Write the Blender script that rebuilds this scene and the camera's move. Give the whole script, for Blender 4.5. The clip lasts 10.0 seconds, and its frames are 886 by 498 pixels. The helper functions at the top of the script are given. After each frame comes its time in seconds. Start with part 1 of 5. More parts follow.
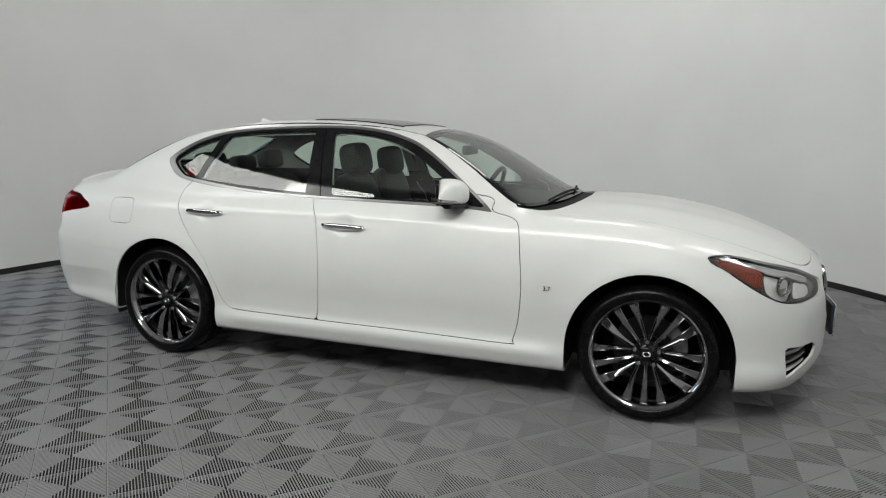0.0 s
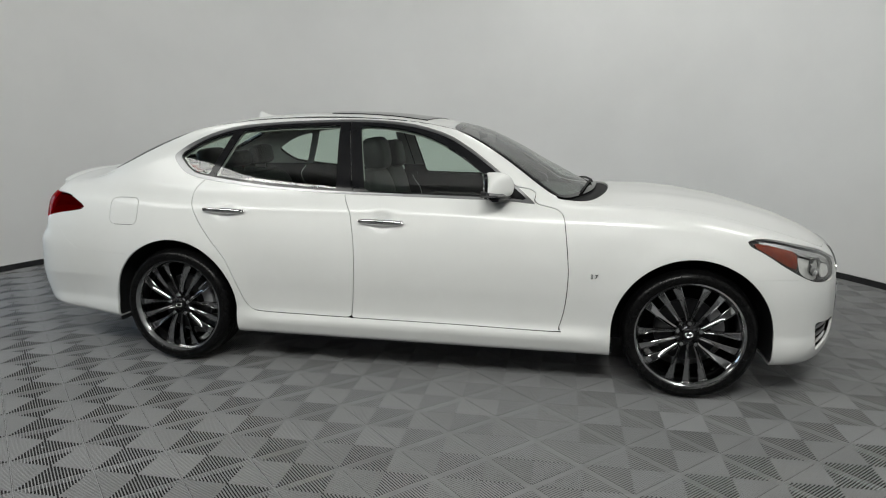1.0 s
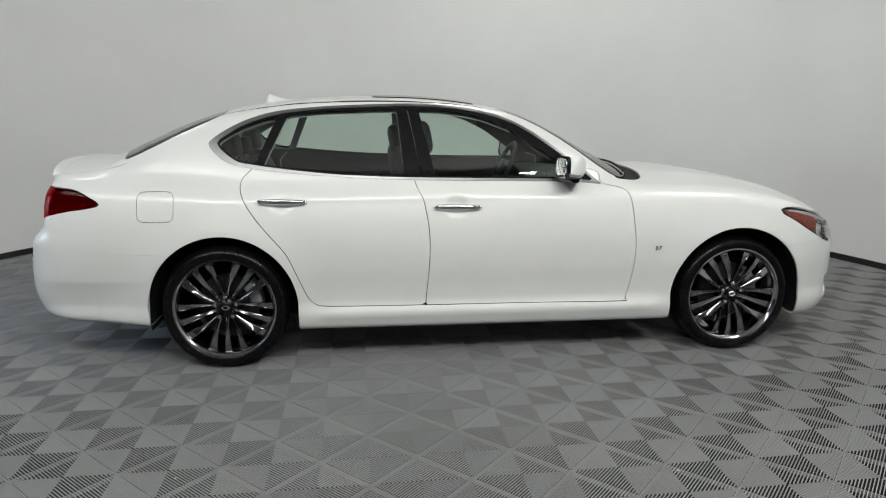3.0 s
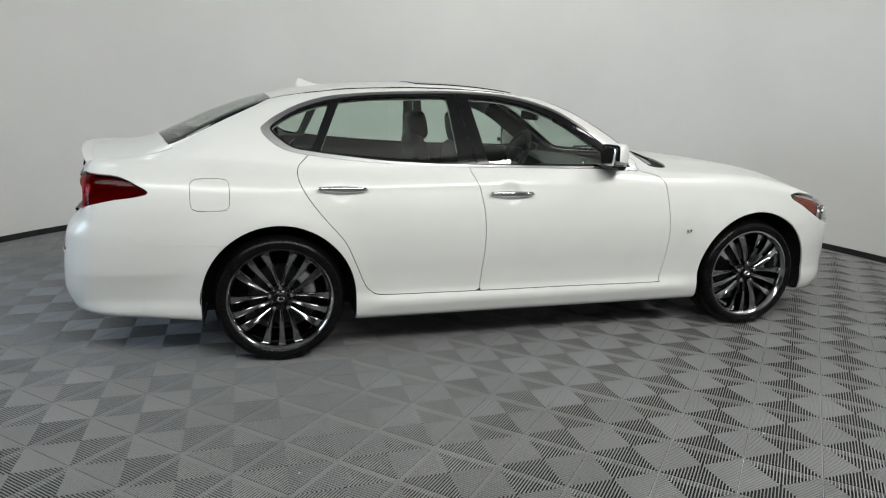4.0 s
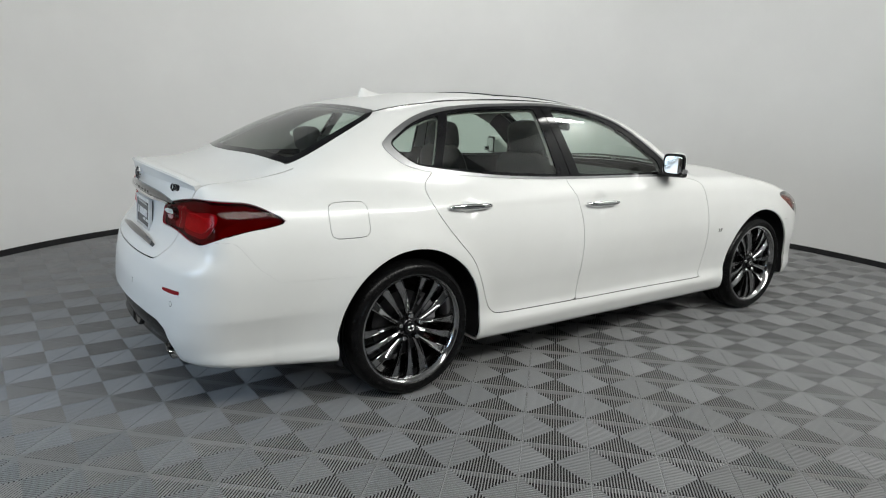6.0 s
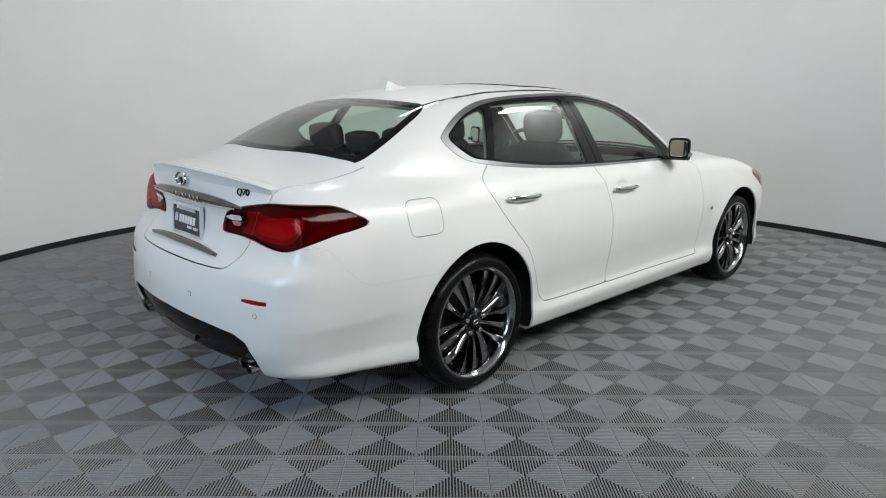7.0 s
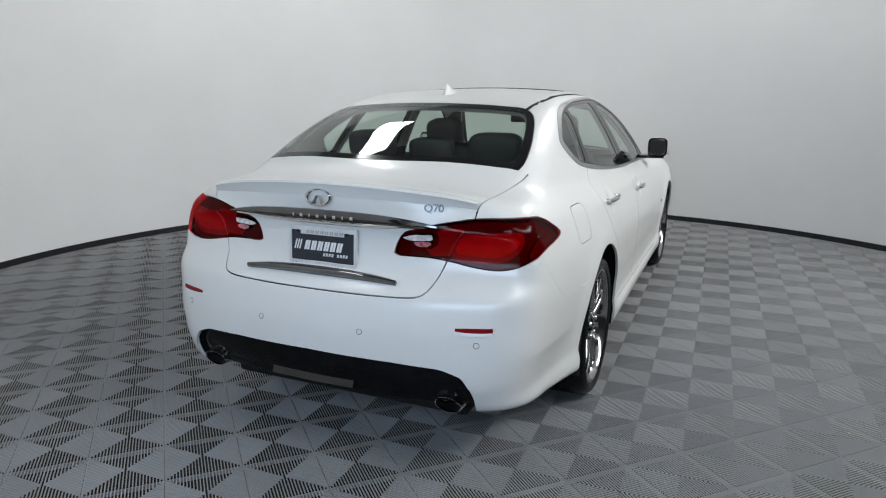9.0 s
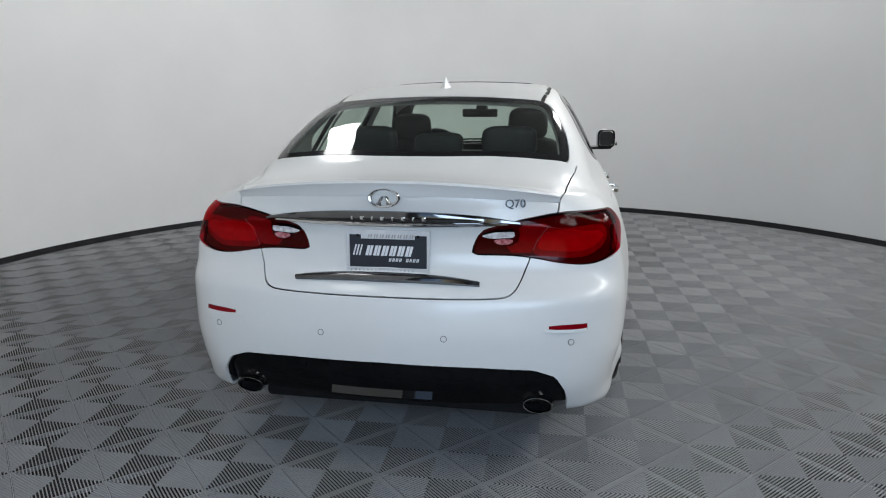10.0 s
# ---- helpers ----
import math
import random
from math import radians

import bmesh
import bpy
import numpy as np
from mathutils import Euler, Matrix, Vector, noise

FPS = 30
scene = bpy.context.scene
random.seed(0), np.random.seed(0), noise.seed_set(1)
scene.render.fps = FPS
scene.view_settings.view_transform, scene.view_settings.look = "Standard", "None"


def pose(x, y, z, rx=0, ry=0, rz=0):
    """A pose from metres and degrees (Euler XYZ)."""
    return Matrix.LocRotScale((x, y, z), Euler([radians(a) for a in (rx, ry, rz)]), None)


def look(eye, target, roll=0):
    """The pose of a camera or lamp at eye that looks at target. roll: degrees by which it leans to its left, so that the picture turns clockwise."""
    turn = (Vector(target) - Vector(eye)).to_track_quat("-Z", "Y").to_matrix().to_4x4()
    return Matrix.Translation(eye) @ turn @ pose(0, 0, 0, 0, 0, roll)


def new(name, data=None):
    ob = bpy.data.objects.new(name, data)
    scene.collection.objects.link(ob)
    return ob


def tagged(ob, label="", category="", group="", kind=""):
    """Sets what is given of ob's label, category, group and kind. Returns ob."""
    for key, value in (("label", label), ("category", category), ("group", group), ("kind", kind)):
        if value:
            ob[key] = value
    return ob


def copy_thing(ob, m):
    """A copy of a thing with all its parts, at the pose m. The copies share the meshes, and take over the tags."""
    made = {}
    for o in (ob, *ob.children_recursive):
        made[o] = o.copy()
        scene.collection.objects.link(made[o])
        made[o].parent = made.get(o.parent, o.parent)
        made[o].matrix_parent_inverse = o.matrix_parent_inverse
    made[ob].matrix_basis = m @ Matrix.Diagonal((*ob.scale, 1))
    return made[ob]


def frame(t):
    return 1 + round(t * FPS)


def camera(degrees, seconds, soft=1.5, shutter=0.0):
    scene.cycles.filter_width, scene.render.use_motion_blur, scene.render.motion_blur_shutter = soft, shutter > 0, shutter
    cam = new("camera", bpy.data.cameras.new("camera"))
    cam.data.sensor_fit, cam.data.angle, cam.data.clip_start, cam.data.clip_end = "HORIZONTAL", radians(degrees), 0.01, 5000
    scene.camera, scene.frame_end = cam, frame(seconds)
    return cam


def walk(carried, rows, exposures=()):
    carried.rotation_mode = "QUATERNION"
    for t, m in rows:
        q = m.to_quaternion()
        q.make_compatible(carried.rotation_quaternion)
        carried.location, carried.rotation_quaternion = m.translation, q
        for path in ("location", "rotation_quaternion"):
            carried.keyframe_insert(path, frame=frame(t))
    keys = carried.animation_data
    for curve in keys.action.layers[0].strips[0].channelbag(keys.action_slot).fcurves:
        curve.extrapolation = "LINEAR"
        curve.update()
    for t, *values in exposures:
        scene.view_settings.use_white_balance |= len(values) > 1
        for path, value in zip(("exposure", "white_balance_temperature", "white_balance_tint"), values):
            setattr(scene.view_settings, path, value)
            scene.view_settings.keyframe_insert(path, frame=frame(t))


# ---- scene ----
cam = camera(67.7, 10.0, soft=1.1)
PATH = [
    (0, (3.014, -4.071, 1.399), (2.343, -2.22, 1.049), 0.3),
    (0.5, (2.663, -4.16, 1.412), (2.12, -2.27, 1.046), -0.1),
    (1, (2.303, -4.293, 1.416), (1.915, -2.368, 1.039), -0.0),
    (1.5, (2.012, -4.376, 1.43), (1.735, -2.434, 1.042), 0.0),
    (2, (1.559, -4.441, 1.436), (1.454, -2.483, 1.039), 0.3),
    (2.5, (1.176, -4.452, 1.426), (1.228, -2.493, 1.025), 0.2),
    (3.8, (0.146, -4.301, 1.435), (0.595, -2.41, 0.965), 0.9),
    (4, (-0.059, -4.292, 1.418), (0.455, -2.414, 0.959), 1.3),
    (4.5, (-0.491, -4.174, 1.426), (0.163, -2.338, 0.978), 2.1),
    (5, (-0.878, -3.944, 1.428), (-0.062, -2.175, 0.977), 2.8),
    (5.5, (-1.273, -3.715, 1.417), (-0.294, -2.03, 0.969), 3.3),
    (5.7, (-1.414, -3.619, 1.427), (-0.385, -1.962, 0.987), 2.7),
    (6.8, (-2.115, -3.052, 1.416), (-0.812, -1.605, 0.962), 0.4),
    (7, (-2.236, -2.946, 1.428), (-0.886, -1.544, 0.968), 0.4),
    (7.5, (-2.517, -2.612, 1.399), (-1.043, -1.34, 0.942), 0.7),
    (8, (-2.759, -2.257, 1.393), (-1.173, -1.13, 0.931), 1.0),
    (8.5, (-2.989, -1.856, 1.403), (-1.301, -0.877, 0.964), 1.0),
    (9, (-3.103, -1.428, 1.404), (-1.318, -0.639, 0.967), 0.3),
    (9.5, (-3.192, -1.02, 1.39), (-1.333, -0.448, 0.926), 0.2),
    (10, (-3.237, -0.612, 1.379), (-1.319, -0.257, 0.939), -0.4),
]
EXPOSURE = [(0.0, 0.18, 6550, 10), (2.5, 0.22, 6550, 10), (5.0, 0.36, 6550, 10), (6.5, 0.42, 6480, 11), (8.0, 0.46, 6260, 12), (10.0, 0.38, 6330, 13)]
walk(cam, [(t, look(eye, target, roll)) for t, eye, target, roll in PATH], EXPOSURE)

# ---- world and light ----
world = bpy.data.worlds.new("world")
scene.world = world
world.use_nodes = True
WN = world.node_tree
sky = WN.nodes.new("ShaderNodeTexSky")
sky.sky_type = "NISHITA"
sky.sun_disc = False
sky.sun_elevation, sky.sun_rotation = radians(40), radians(200)
WN.links.new(sky.outputs["Color"], WN.nodes["Background"].inputs["Color"])
WN.nodes["Background"].inputs["Strength"].default_value = 0.1

ROOM_X, ROOM_Y, ROOM_R, ROOM_H = 1.09, -0.05, 4.30, 4.5


def area_lamp(name, eye, target, sx, sy, watts, color=(1, 1, 1)):
    data = bpy.data.lights.new(name, "AREA")
    data.shape, data.size, data.size_y, data.energy, data.color = "RECTANGLE", sx, sy, watts, color
    ob = new(name, data)
    ob.matrix_world = look(eye, target)
    return ob


# unseen lamps on the walking side, weaker ceiling lamps added as fill, and daylight in the doorway behind the car
LAMP_TINT = (0.985, 1.0, 0.955)
for heading, watts in ((222, 32), (245, 54), (272, 74), (297, 165)):
    a = radians(heading)
    e = Vector((ROOM_X + 4.95 * math.cos(a), ROOM_Y + 4.95 * math.sin(a), 3.8))
    area_lamp("wall_lamp", e, (1.2, 0.3, 1.2), 2.3, 0.9, watts, LAMP_TINT)
# added fill without any panel, placed to even out the brightness of wall and floor
for x, y, watts in ((-2.6, 1.7, 16), (2.3, 2.4, 29), (4.7, -2.0, 62)):
    e = Vector((x, y, ROOM_H - 0.03))
    area_lamp("ceiling_panel_lamp", e, e - Vector((0, 0, 1)), 1.2, 0.6, watts, LAMP_TINT)
DOOR_MID = radians(188.5)
e = Vector((ROOM_X + 5.25 * math.cos(DOOR_MID), ROOM_Y + 5.25 * math.sin(DOOR_MID), 1.85))
area_lamp("doorway_daylight", e, (ROOM_X, ROOM_Y + 2.4, 0.3), 1.9, 1.15, 38, (0.63, 0.81, 1.0))

# ---- materials ----
def shader(name):
    m = bpy.data.materials.new(name)
    m.use_nodes = True
    t = m.node_tree
    return m, t, t.nodes["Principled BSDF"]


def ramp_between(t, fac, c0, c1, p0=0.3, p1=0.7):
    r = t.nodes.new("ShaderNodeValToRGB")
    r.color_ramp.elements[0].color, r.color_ramp.elements[1].color = (*c0, 1), (*c1, 1)
    r.color_ramp.elements[0].position, r.color_ramp.elements[1].position = p0, p1
    t.links.new(fac, r.inputs["Fac"])
    return r.outputs["Color"]


def noise_tex(t, scale, detail=4.0, rough=0.6, kind="Object"):
    c = t.nodes.new("ShaderNodeTexCoord")
    n = t.nodes.new("ShaderNodeTexNoise")
    n.inputs["Scale"].default_value, n.inputs["Detail"].default_value, n.inputs["Roughness"].default_value = scale, detail, rough
    t.links.new(c.outputs[kind], n.inputs["Vector"])
    return n.outputs["Fac"]


def plain(name, c0, c1, rough, metal=0.0, scale=8.0, coat=0.0, bump=0.0, bump_scale=60.0, spec=0.5, coat_rough=0.03):
    m, t, b = shader(name)
    t.links.new(ramp_between(t, noise_tex(t, scale), c0, c1), b.inputs["Base Color"])
    b.inputs["Roughness"].default_value, b.inputs["Metallic"].default_value = rough, metal
    b.inputs["Coat Weight"].default_value, b.inputs["Coat Roughness"].default_value = coat, coat_rough
    b.inputs["Specular IOR Level"].default_value = spec
    if bump:
        n = t.nodes.new("ShaderNodeBump")
        n.inputs["Strength"].default_value, n.inputs["Distance"].default_value = bump, 0.002
        t.links.new(noise_tex(t, bump_scale), n.inputs["Height"])
        t.links.new(n.outputs["Normal"], b.inputs["Normal"])
    return m


def glass(name, tint, gloss_rough=0.0, face_on=0.06, grazing=0.92):
    m, t, b = shader(name)
    t.nodes.remove(b)
    tr, gl = t.nodes.new("ShaderNodeBsdfTransparent"), t.nodes.new("ShaderNodeBsdfGlossy")
    tr.inputs["Color"].default_value = (*tint, 1)
    gl.inputs["Roughness"].default_value = gloss_rough
    lw = t.nodes.new("ShaderNodeLayerWeight")
    lw.inputs["Blend"].default_value = 0.5
    pw = t.nodes.new("ShaderNodeMath")
    pw.operation, pw.inputs[1].default_value = "POWER", 5.0
    t.links.new(lw.outputs["Facing"], pw.inputs[0])
    fr = t.nodes.new("ShaderNodeMath")
    fr.operation = "MULTIPLY_ADD"
    fr.inputs[1].default_value, fr.inputs[2].default_value = grazing, face_on
    t.links.new(pw.outputs[0], fr.inputs[0])
    mx = t.nodes.new("ShaderNodeMixShader")
    t.links.new(fr.outputs[0], mx.inputs[0])
    t.links.new(tr.outputs["BSDF"], mx.inputs[1])
    t.links.new(gl.outputs["BSDF"], mx.inputs[2])
    t.links.new(mx.outputs["Shader"], t.nodes["Material Output"].inputs["Surface"])
    return m


PAINT = plain("pearl_white_paint", (0.67, 0.675, 0.662), (0.70, 0.705, 0.695), 0.42, coat=0.65, scale=3.0, coat_rough=0.16)
BLACK_TRIM = plain("black_gloss_trim", (0.005, 0.005, 0.006), (0.010, 0.010, 0.011), 0.07, spec=0.22)
GLOSS_BLACK = plain("gloss_black_apron", (0.003, 0.003, 0.0035), (0.006, 0.006, 0.0065), 0.12, spec=0.16)
DARK = plain("dark_plastic", (0.008, 0.008, 0.009), (0.015, 0.015, 0.016), 0.7, scale=20, spec=0.2)
CHROME = plain("chrome", (0.62, 0.62, 0.63), (0.72, 0.72, 0.72), 0.08, metal=1.0)
SILVER = plain("silvered_plastic", (0.74, 0.74, 0.73), (0.92, 0.92, 0.91), 0.2, metal=0.35, scale=60, bump=0.6, bump_scale=90)
SATIN = plain("satin_trim", (0.24, 0.24, 0.245), (0.30, 0.30, 0.305), 0.30, metal=0.75)
RUBBER = plain("tyre_rubber", (0.003, 0.003, 0.0034), (0.006, 0.006, 0.006), 0.27, scale=30, bump=0.12, bump_scale=200, spec=0.16)
DARK_CHROME = plain("dark_chrome", (0.34, 0.34, 0.345), (0.44, 0.44, 0.445), 0.13, metal=1.0, scale=12)
BARREL = plain("rim_barrel", (0.30, 0.30, 0.31), (0.40, 0.40, 0.41), 0.30, metal=1.0, scale=20)
# chrome whose dark reflections are put into the base colour
GARNISH = plain("garnish_chrome_darkened", (0.14, 0.14, 0.145), (0.19, 0.19, 0.195), 0.06, metal=1.0, scale=12)
BLADE = plain("polished_black_blade", (0.003, 0.003, 0.0035), (0.005, 0.005, 0.0055), 0.03, spec=0.8)
# dark hub metal; on the chrome letters it paints in a dark reflection
LETTER = plain("darkened_chrome", (0.035, 0.035, 0.038), (0.06, 0.06, 0.063), 0.25, metal=1.0, scale=12)
BRAKE = plain("brake_steel", (0.025, 0.025, 0.026), (0.05, 0.05, 0.052), 0.4, metal=1.0, scale=15)
CALIPER = plain("caliper_grey", (0.16, 0.16, 0.17), (0.24, 0.24, 0.25), 0.4, scale=15)
SIDE_GLASS = glass("tinted_glass", (0.80, 0.89, 0.83), 0.0, 0.09)
RED_GLASS = plain("red_lens", (0.17, 0.002, 0.006), (0.23, 0.003, 0.008), 0.08, scale=5, spec=0.16)
DARK_LENS = plain("dark_red_lens", (0.07, 0.012, 0.013), (0.11, 0.018, 0.019), 0.08, scale=5, spec=0.05)
RED_DIM = plain("dim_red_lens", (0.10, 0.002, 0.004), (0.15, 0.003, 0.006), 0.08, scale=5, spec=0.08)
CLEAR_LENS = plain("clear_lens", (0.42, 0.38, 0.40), (0.85, 0.82, 0.83), 0.12, scale=60, coat=1.0, bump=0.5, bump_scale=90)
PINK_LENS = plain("pink_lens", (0.22, 0.02, 0.03), (0.62, 0.22, 0.26), 0.12, scale=70, coat=1.0, bump=0.5, bump_scale=90)
AMBER = plain("amber_reflector", (0.10, 0.010, 0.003), (0.22, 0.032, 0.006), 0.12, scale=40, coat=0.2, bump=0.4, bump_scale=300)
RED_COVER = glass("red_cover", (0.65, 0.008, 0.036), 0.05, 0.014, 0.35)
LAMP_SILVER = plain("tail_lamp_reflector", (0.62, 0.60, 0.60), (0.80, 0.78, 0.78), 0.35, scale=45, bump=0.4, bump_scale=120)
LAMP_GREY = plain("tail_lamp_grey", (0.32, 0.31, 0.31), (0.44, 0.43, 0.43), 0.3, scale=45)
LAMP_DARK = plain("lamp_housing", (0.03, 0.03, 0.032), (0.06, 0.06, 0.062), 0.25, scale=20, metal=0.3)
CLEAR_GLASS = glass("clear_cover", (0.93, 0.93, 0.92))
PLATE_DARK = plain("plate_dark_blue", (0.012, 0.016, 0.025), (0.02, 0.025, 0.035), 0.35, scale=20)
PLATE_LIGHT = plain("plate_light", (0.60, 0.62, 0.65), (0.72, 0.73, 0.75), 0.28, metal=0.35, scale=20)
PLATE_WHITE = plain("plate_white", (0.74, 0.75, 0.77), (0.82, 0.82, 0.83), 0.4, scale=20)
LEATHER = plain("black_leather", (0.012, 0.013, 0.014), (0.025, 0.026, 0.027), 0.5, scale=25, bump=0.3, bump_scale=150, spec=0.25)
LINER = plain("headliner_fabric", (0.40, 0.40, 0.38), (0.46, 0.46, 0.44), 0.9, scale=40)
WALL = plain("white_wall_paint", (0.72, 0.72, 0.716), (0.77, 0.77, 0.766), 0.75, scale=0.8, bump=0.1, bump_scale=90)
DARK_WALL = plain("charcoal_wall_paint", (0.035, 0.035, 0.037), (0.05, 0.05, 0.052), 0.8, scale=1.2)
CEILING = plain("ceiling_paint", (0.25, 0.25, 0.25), (0.30, 0.30, 0.30), 0.85, scale=0.9)
BASE = plain("black_base_rubber", (0.008, 0.008, 0.009), (0.018, 0.018, 0.02), 0.4, scale=12)
def vary(m, spread):
    """Small differences of brightness from piece to piece."""
    t = m.node_tree
    b = t.nodes["Principled BSDF"]
    src = b.inputs["Base Color"].links[0].from_socket
    oi, mr, hsv = t.nodes.new("ShaderNodeObjectInfo"), t.nodes.new("ShaderNodeMapRange"), t.nodes.new("ShaderNodeHueSaturation")
    mr.inputs["To Min"].default_value, mr.inputs["To Max"].default_value = 1 - spread, 1 + spread
    t.links.new(oi.outputs["Random"], mr.inputs["Value"])
    t.links.new(mr.outputs["Result"], hsv.inputs["Value"])
    t.links.new(src, hsv.inputs["Color"])
    t.links.new(hsv.outputs["Color"], b.inputs["Base Color"])


TILE = plain("grey_tile_plastic", (0.255, 0.257, 0.260), (0.315, 0.317, 0.320), 0.42, scale=1.6, spec=0.3)
vary(TILE, 0.06)
# near-black sheet below the ribs: shade of the gaps put into its colour
UNDER = plain("gap_shade_sheet", (0.005, 0.005, 0.0055), (0.010, 0.010, 0.011), 0.9, scale=6)


# ---- mesh tools ----
def part(name, bm, material, parent=None, label="", smooth=True):
    """Links a bmesh as one mesh object, under a thing or a part."""
    me = bpy.data.meshes.new(name)
    bmesh.ops.recalc_face_normals(bm, faces=bm.faces)
    bm.to_mesh(me)
    bm.free()
    for p in me.polygons:
        p.use_smooth = smooth
    if material:
        me.materials.append(material)
    ob = new(name, me)
    ob.parent = parent
    if smooth:
        me.set_sharp_from_angle(angle=radians(35))
    return tagged(ob, label)


def thing(name, label, category, group="", kind=""):
    return tagged(new(name), label, category, group, kind)


def box(bm, x0, x1, y0, y1, z0, z1, bevel=0.0, segs=2, m=None):
    r = bmesh.ops.create_cube(bm, size=1.0, matrix=Matrix.Translation(((x0 + x1) / 2, (y0 + y1) / 2, (z0 + z1) / 2)) @ Matrix.Diagonal((x1 - x0, y1 - y0, z1 - z0, 1)))
    vs = r["verts"]
    if bevel:
        es = {e for v in vs for e in v.link_edges}
        r = bmesh.ops.bevel(bm, geom=list(es), offset=bevel, segments=segs, profile=0.5, affect="EDGES")
        vs = list({v for f in r["faces"] for v in f.verts} | {v for v in vs if v.is_valid})
    if m is not None:
        bmesh.ops.transform(bm, matrix=m, verts=vs)
    return vs


def lathe(bm, profile, steps=48, axis="y", centre=(0, 0, 0), close=False):
    """Turns a profile of (radius, along) round an axis."""
    rows = []
    for i in range(steps):
        c, s = math.cos(2 * math.pi * i / steps), math.sin(2 * math.pi * i / steps)
        row = []
        for r, d in profile:
            p = {"y": (r * c, d, r * s), "z": (r * c, r * s, d), "x": (d, r * c, r * s)}[axis]
            row.append(bm.verts.new(Vector(p) + Vector(centre)))
        rows.append(row)
    n = len(profile)
    for i in range(steps):
        a, b = rows[i], rows[(i + 1) % steps]
        for k in range(n if close else n - 1):
            bm.faces.new((a[k], a[(k + 1) % n], b[(k + 1) % n], b[k]))
    return [v for row in rows for v in row]


def loft(bm, rings, closed_ring=True, cap=True):
    """Joins rings of equal counts of points."""
    vs = [[bm.verts.new(p) for p in ring] for ring in rings]
    n = len(rings[0])
    for a, b in zip(vs, vs[1:]):
        for k in range(n if closed_ring else n - 1):
            bm.faces.new((a[k], a[(k + 1) % n], b[(k + 1) % n], b[k]))
    if cap and closed_ring:
        bm.faces.new(vs[0][::-1])
        bm.faces.new(vs[-1])
    return vs


def tube(bm, pts, r, sides=10, cap=True):
    """A round bar along points."""
    pts = [Vector(p) for p in pts]
    rings = []
    for i, p in enumerate(pts):
        d = (pts[min(i + 1, len(pts) - 1)] - pts[max(i - 1, 0)]).normalized()
        q = d.to_track_quat("Z", "Y")
        rr = r[i] if isinstance(r, (list, tuple)) else r
        rings.append([p + q @ Vector((rr * math.cos(2 * math.pi * k / sides), rr * math.sin(2 * math.pi * k / sides), 0)) for k in range(sides)])
    return loft(bm, rings, cap=cap)


def spline(points, per=8, closed=False):
    """A smooth curve through points of any dimension."""
    P = np.array(points, float)
    n = len(P)
    out = []
    for i in range(n if closed else n - 1):
        p0, p1, p2, p3 = (P[(i + k) % n] if closed else P[min(max(i + k, 0), n - 1)] for k in (-1, 0, 1, 2))
        for j in range(per):
            t = j / per
            out.append(0.5 * (2 * p1 + (p2 - p0) * t + (2 * p0 - 5 * p1 + 4 * p2 - p3) * t * t + (3 * p1 - p0 - 3 * p2 + p3) * t ** 3))
    if not closed:
        out.append(P[-1])
    return np.array(out)


# ---- the round studio ----
def room_radius(a):
    """The wall's distance from the middle by heading: a true circle where it is far, set back behind the walking line."""
    d = (math.degrees(a) + 360) % 360
    if 174 <= d <= 303:
        u = min(1.0, min(d - 174, 303 - d) / 12)
        return ROOM_R + 0.85 * u * u * (3 - 2 * u)
    return ROOM_R


DOOR_A0, DOOR_A1 = radians(177), radians(200)


def ring_wall(bm, off0, off1, z0, z1, a0, a1):
    """A piece of wall along the room's outline from one heading to another."""
    n = max(8, int(math.degrees(a1 - a0) / 2))
    rings = []
    for i in range(n + 1):
        a = a0 + (a1 - a0) * i / n
        r, c, s = room_radius(a), math.cos(a), math.sin(a)
        rings.append([(ROOM_X + (r + o) * c, ROOM_Y + (r + o) * s, z) for o, z in ((off0, z0), (off0, z1), (off1, z1), (off1, z0))])
    loft(bm, rings)


WHITE_A0, WHITE_A1 = radians(-57), radians(175)
bm = bmesh.new()
ring_wall(bm, 0.008, 0.15, -0.02, ROOM_H, WHITE_A0, WHITE_A1)
ROUND = tagged(part("wall_round", bm, WALL), "curved off-white painted studio wall round the car", "wall", kind="structure")
for off, z0, z1 in ((0.0, -0.02, 1.538), (0.0015, 1.542, ROOM_H)):
    bm = bmesh.new()
    ring_wall(bm, off, 0.0075, z0, z1, WHITE_A0, WHITE_A1)
    part("wall_panel", bm, WALL, ROUND)
bm = bmesh.new()
ring_wall(bm, -0.014, 0.0, 0.0, 0.055, WHITE_A0, WHITE_A1)
tagged(part("baseboard", bm, BASE), "black rubber base strip along the curved wall", "baseboard", kind="structure")
for name, a0, a1, z0 in (("wall_dark_side", WHITE_A1, DOOR_A0, -0.02), ("wall_dark_back", DOOR_A1, WHITE_A0 + 2 * math.pi, -0.02), ("wall_over_door", DOOR_A0, DOOR_A1, 2.5)):
    bm = bmesh.new()
    ring_wall(bm, 0.0, 0.15, z0, ROOM_H, a0, a1)
    tagged(part(name, bm, DARK_WALL), "dark wall behind the walking line", "wall", kind="structure")
bm = bmesh.new()
bmesh.ops.create_circle(bm, cap_ends=True, radius=5.6, segments=96, matrix=Matrix.Translation((ROOM_X, ROOM_Y, ROOM_H)))
bmesh.ops.solidify(bm, geom=bm.faces[:], thickness=-0.1)
tagged(part("ceiling", bm, CEILING, smooth=False), "plain grey studio ceiling above the car", "ceiling", kind="structure")
bm = bmesh.new()
bmesh.ops.create_circle(bm, cap_ends=True, radius=6.0, segments=96, matrix=Matrix.Translation((ROOM_X, ROOM_Y, -0.022)))
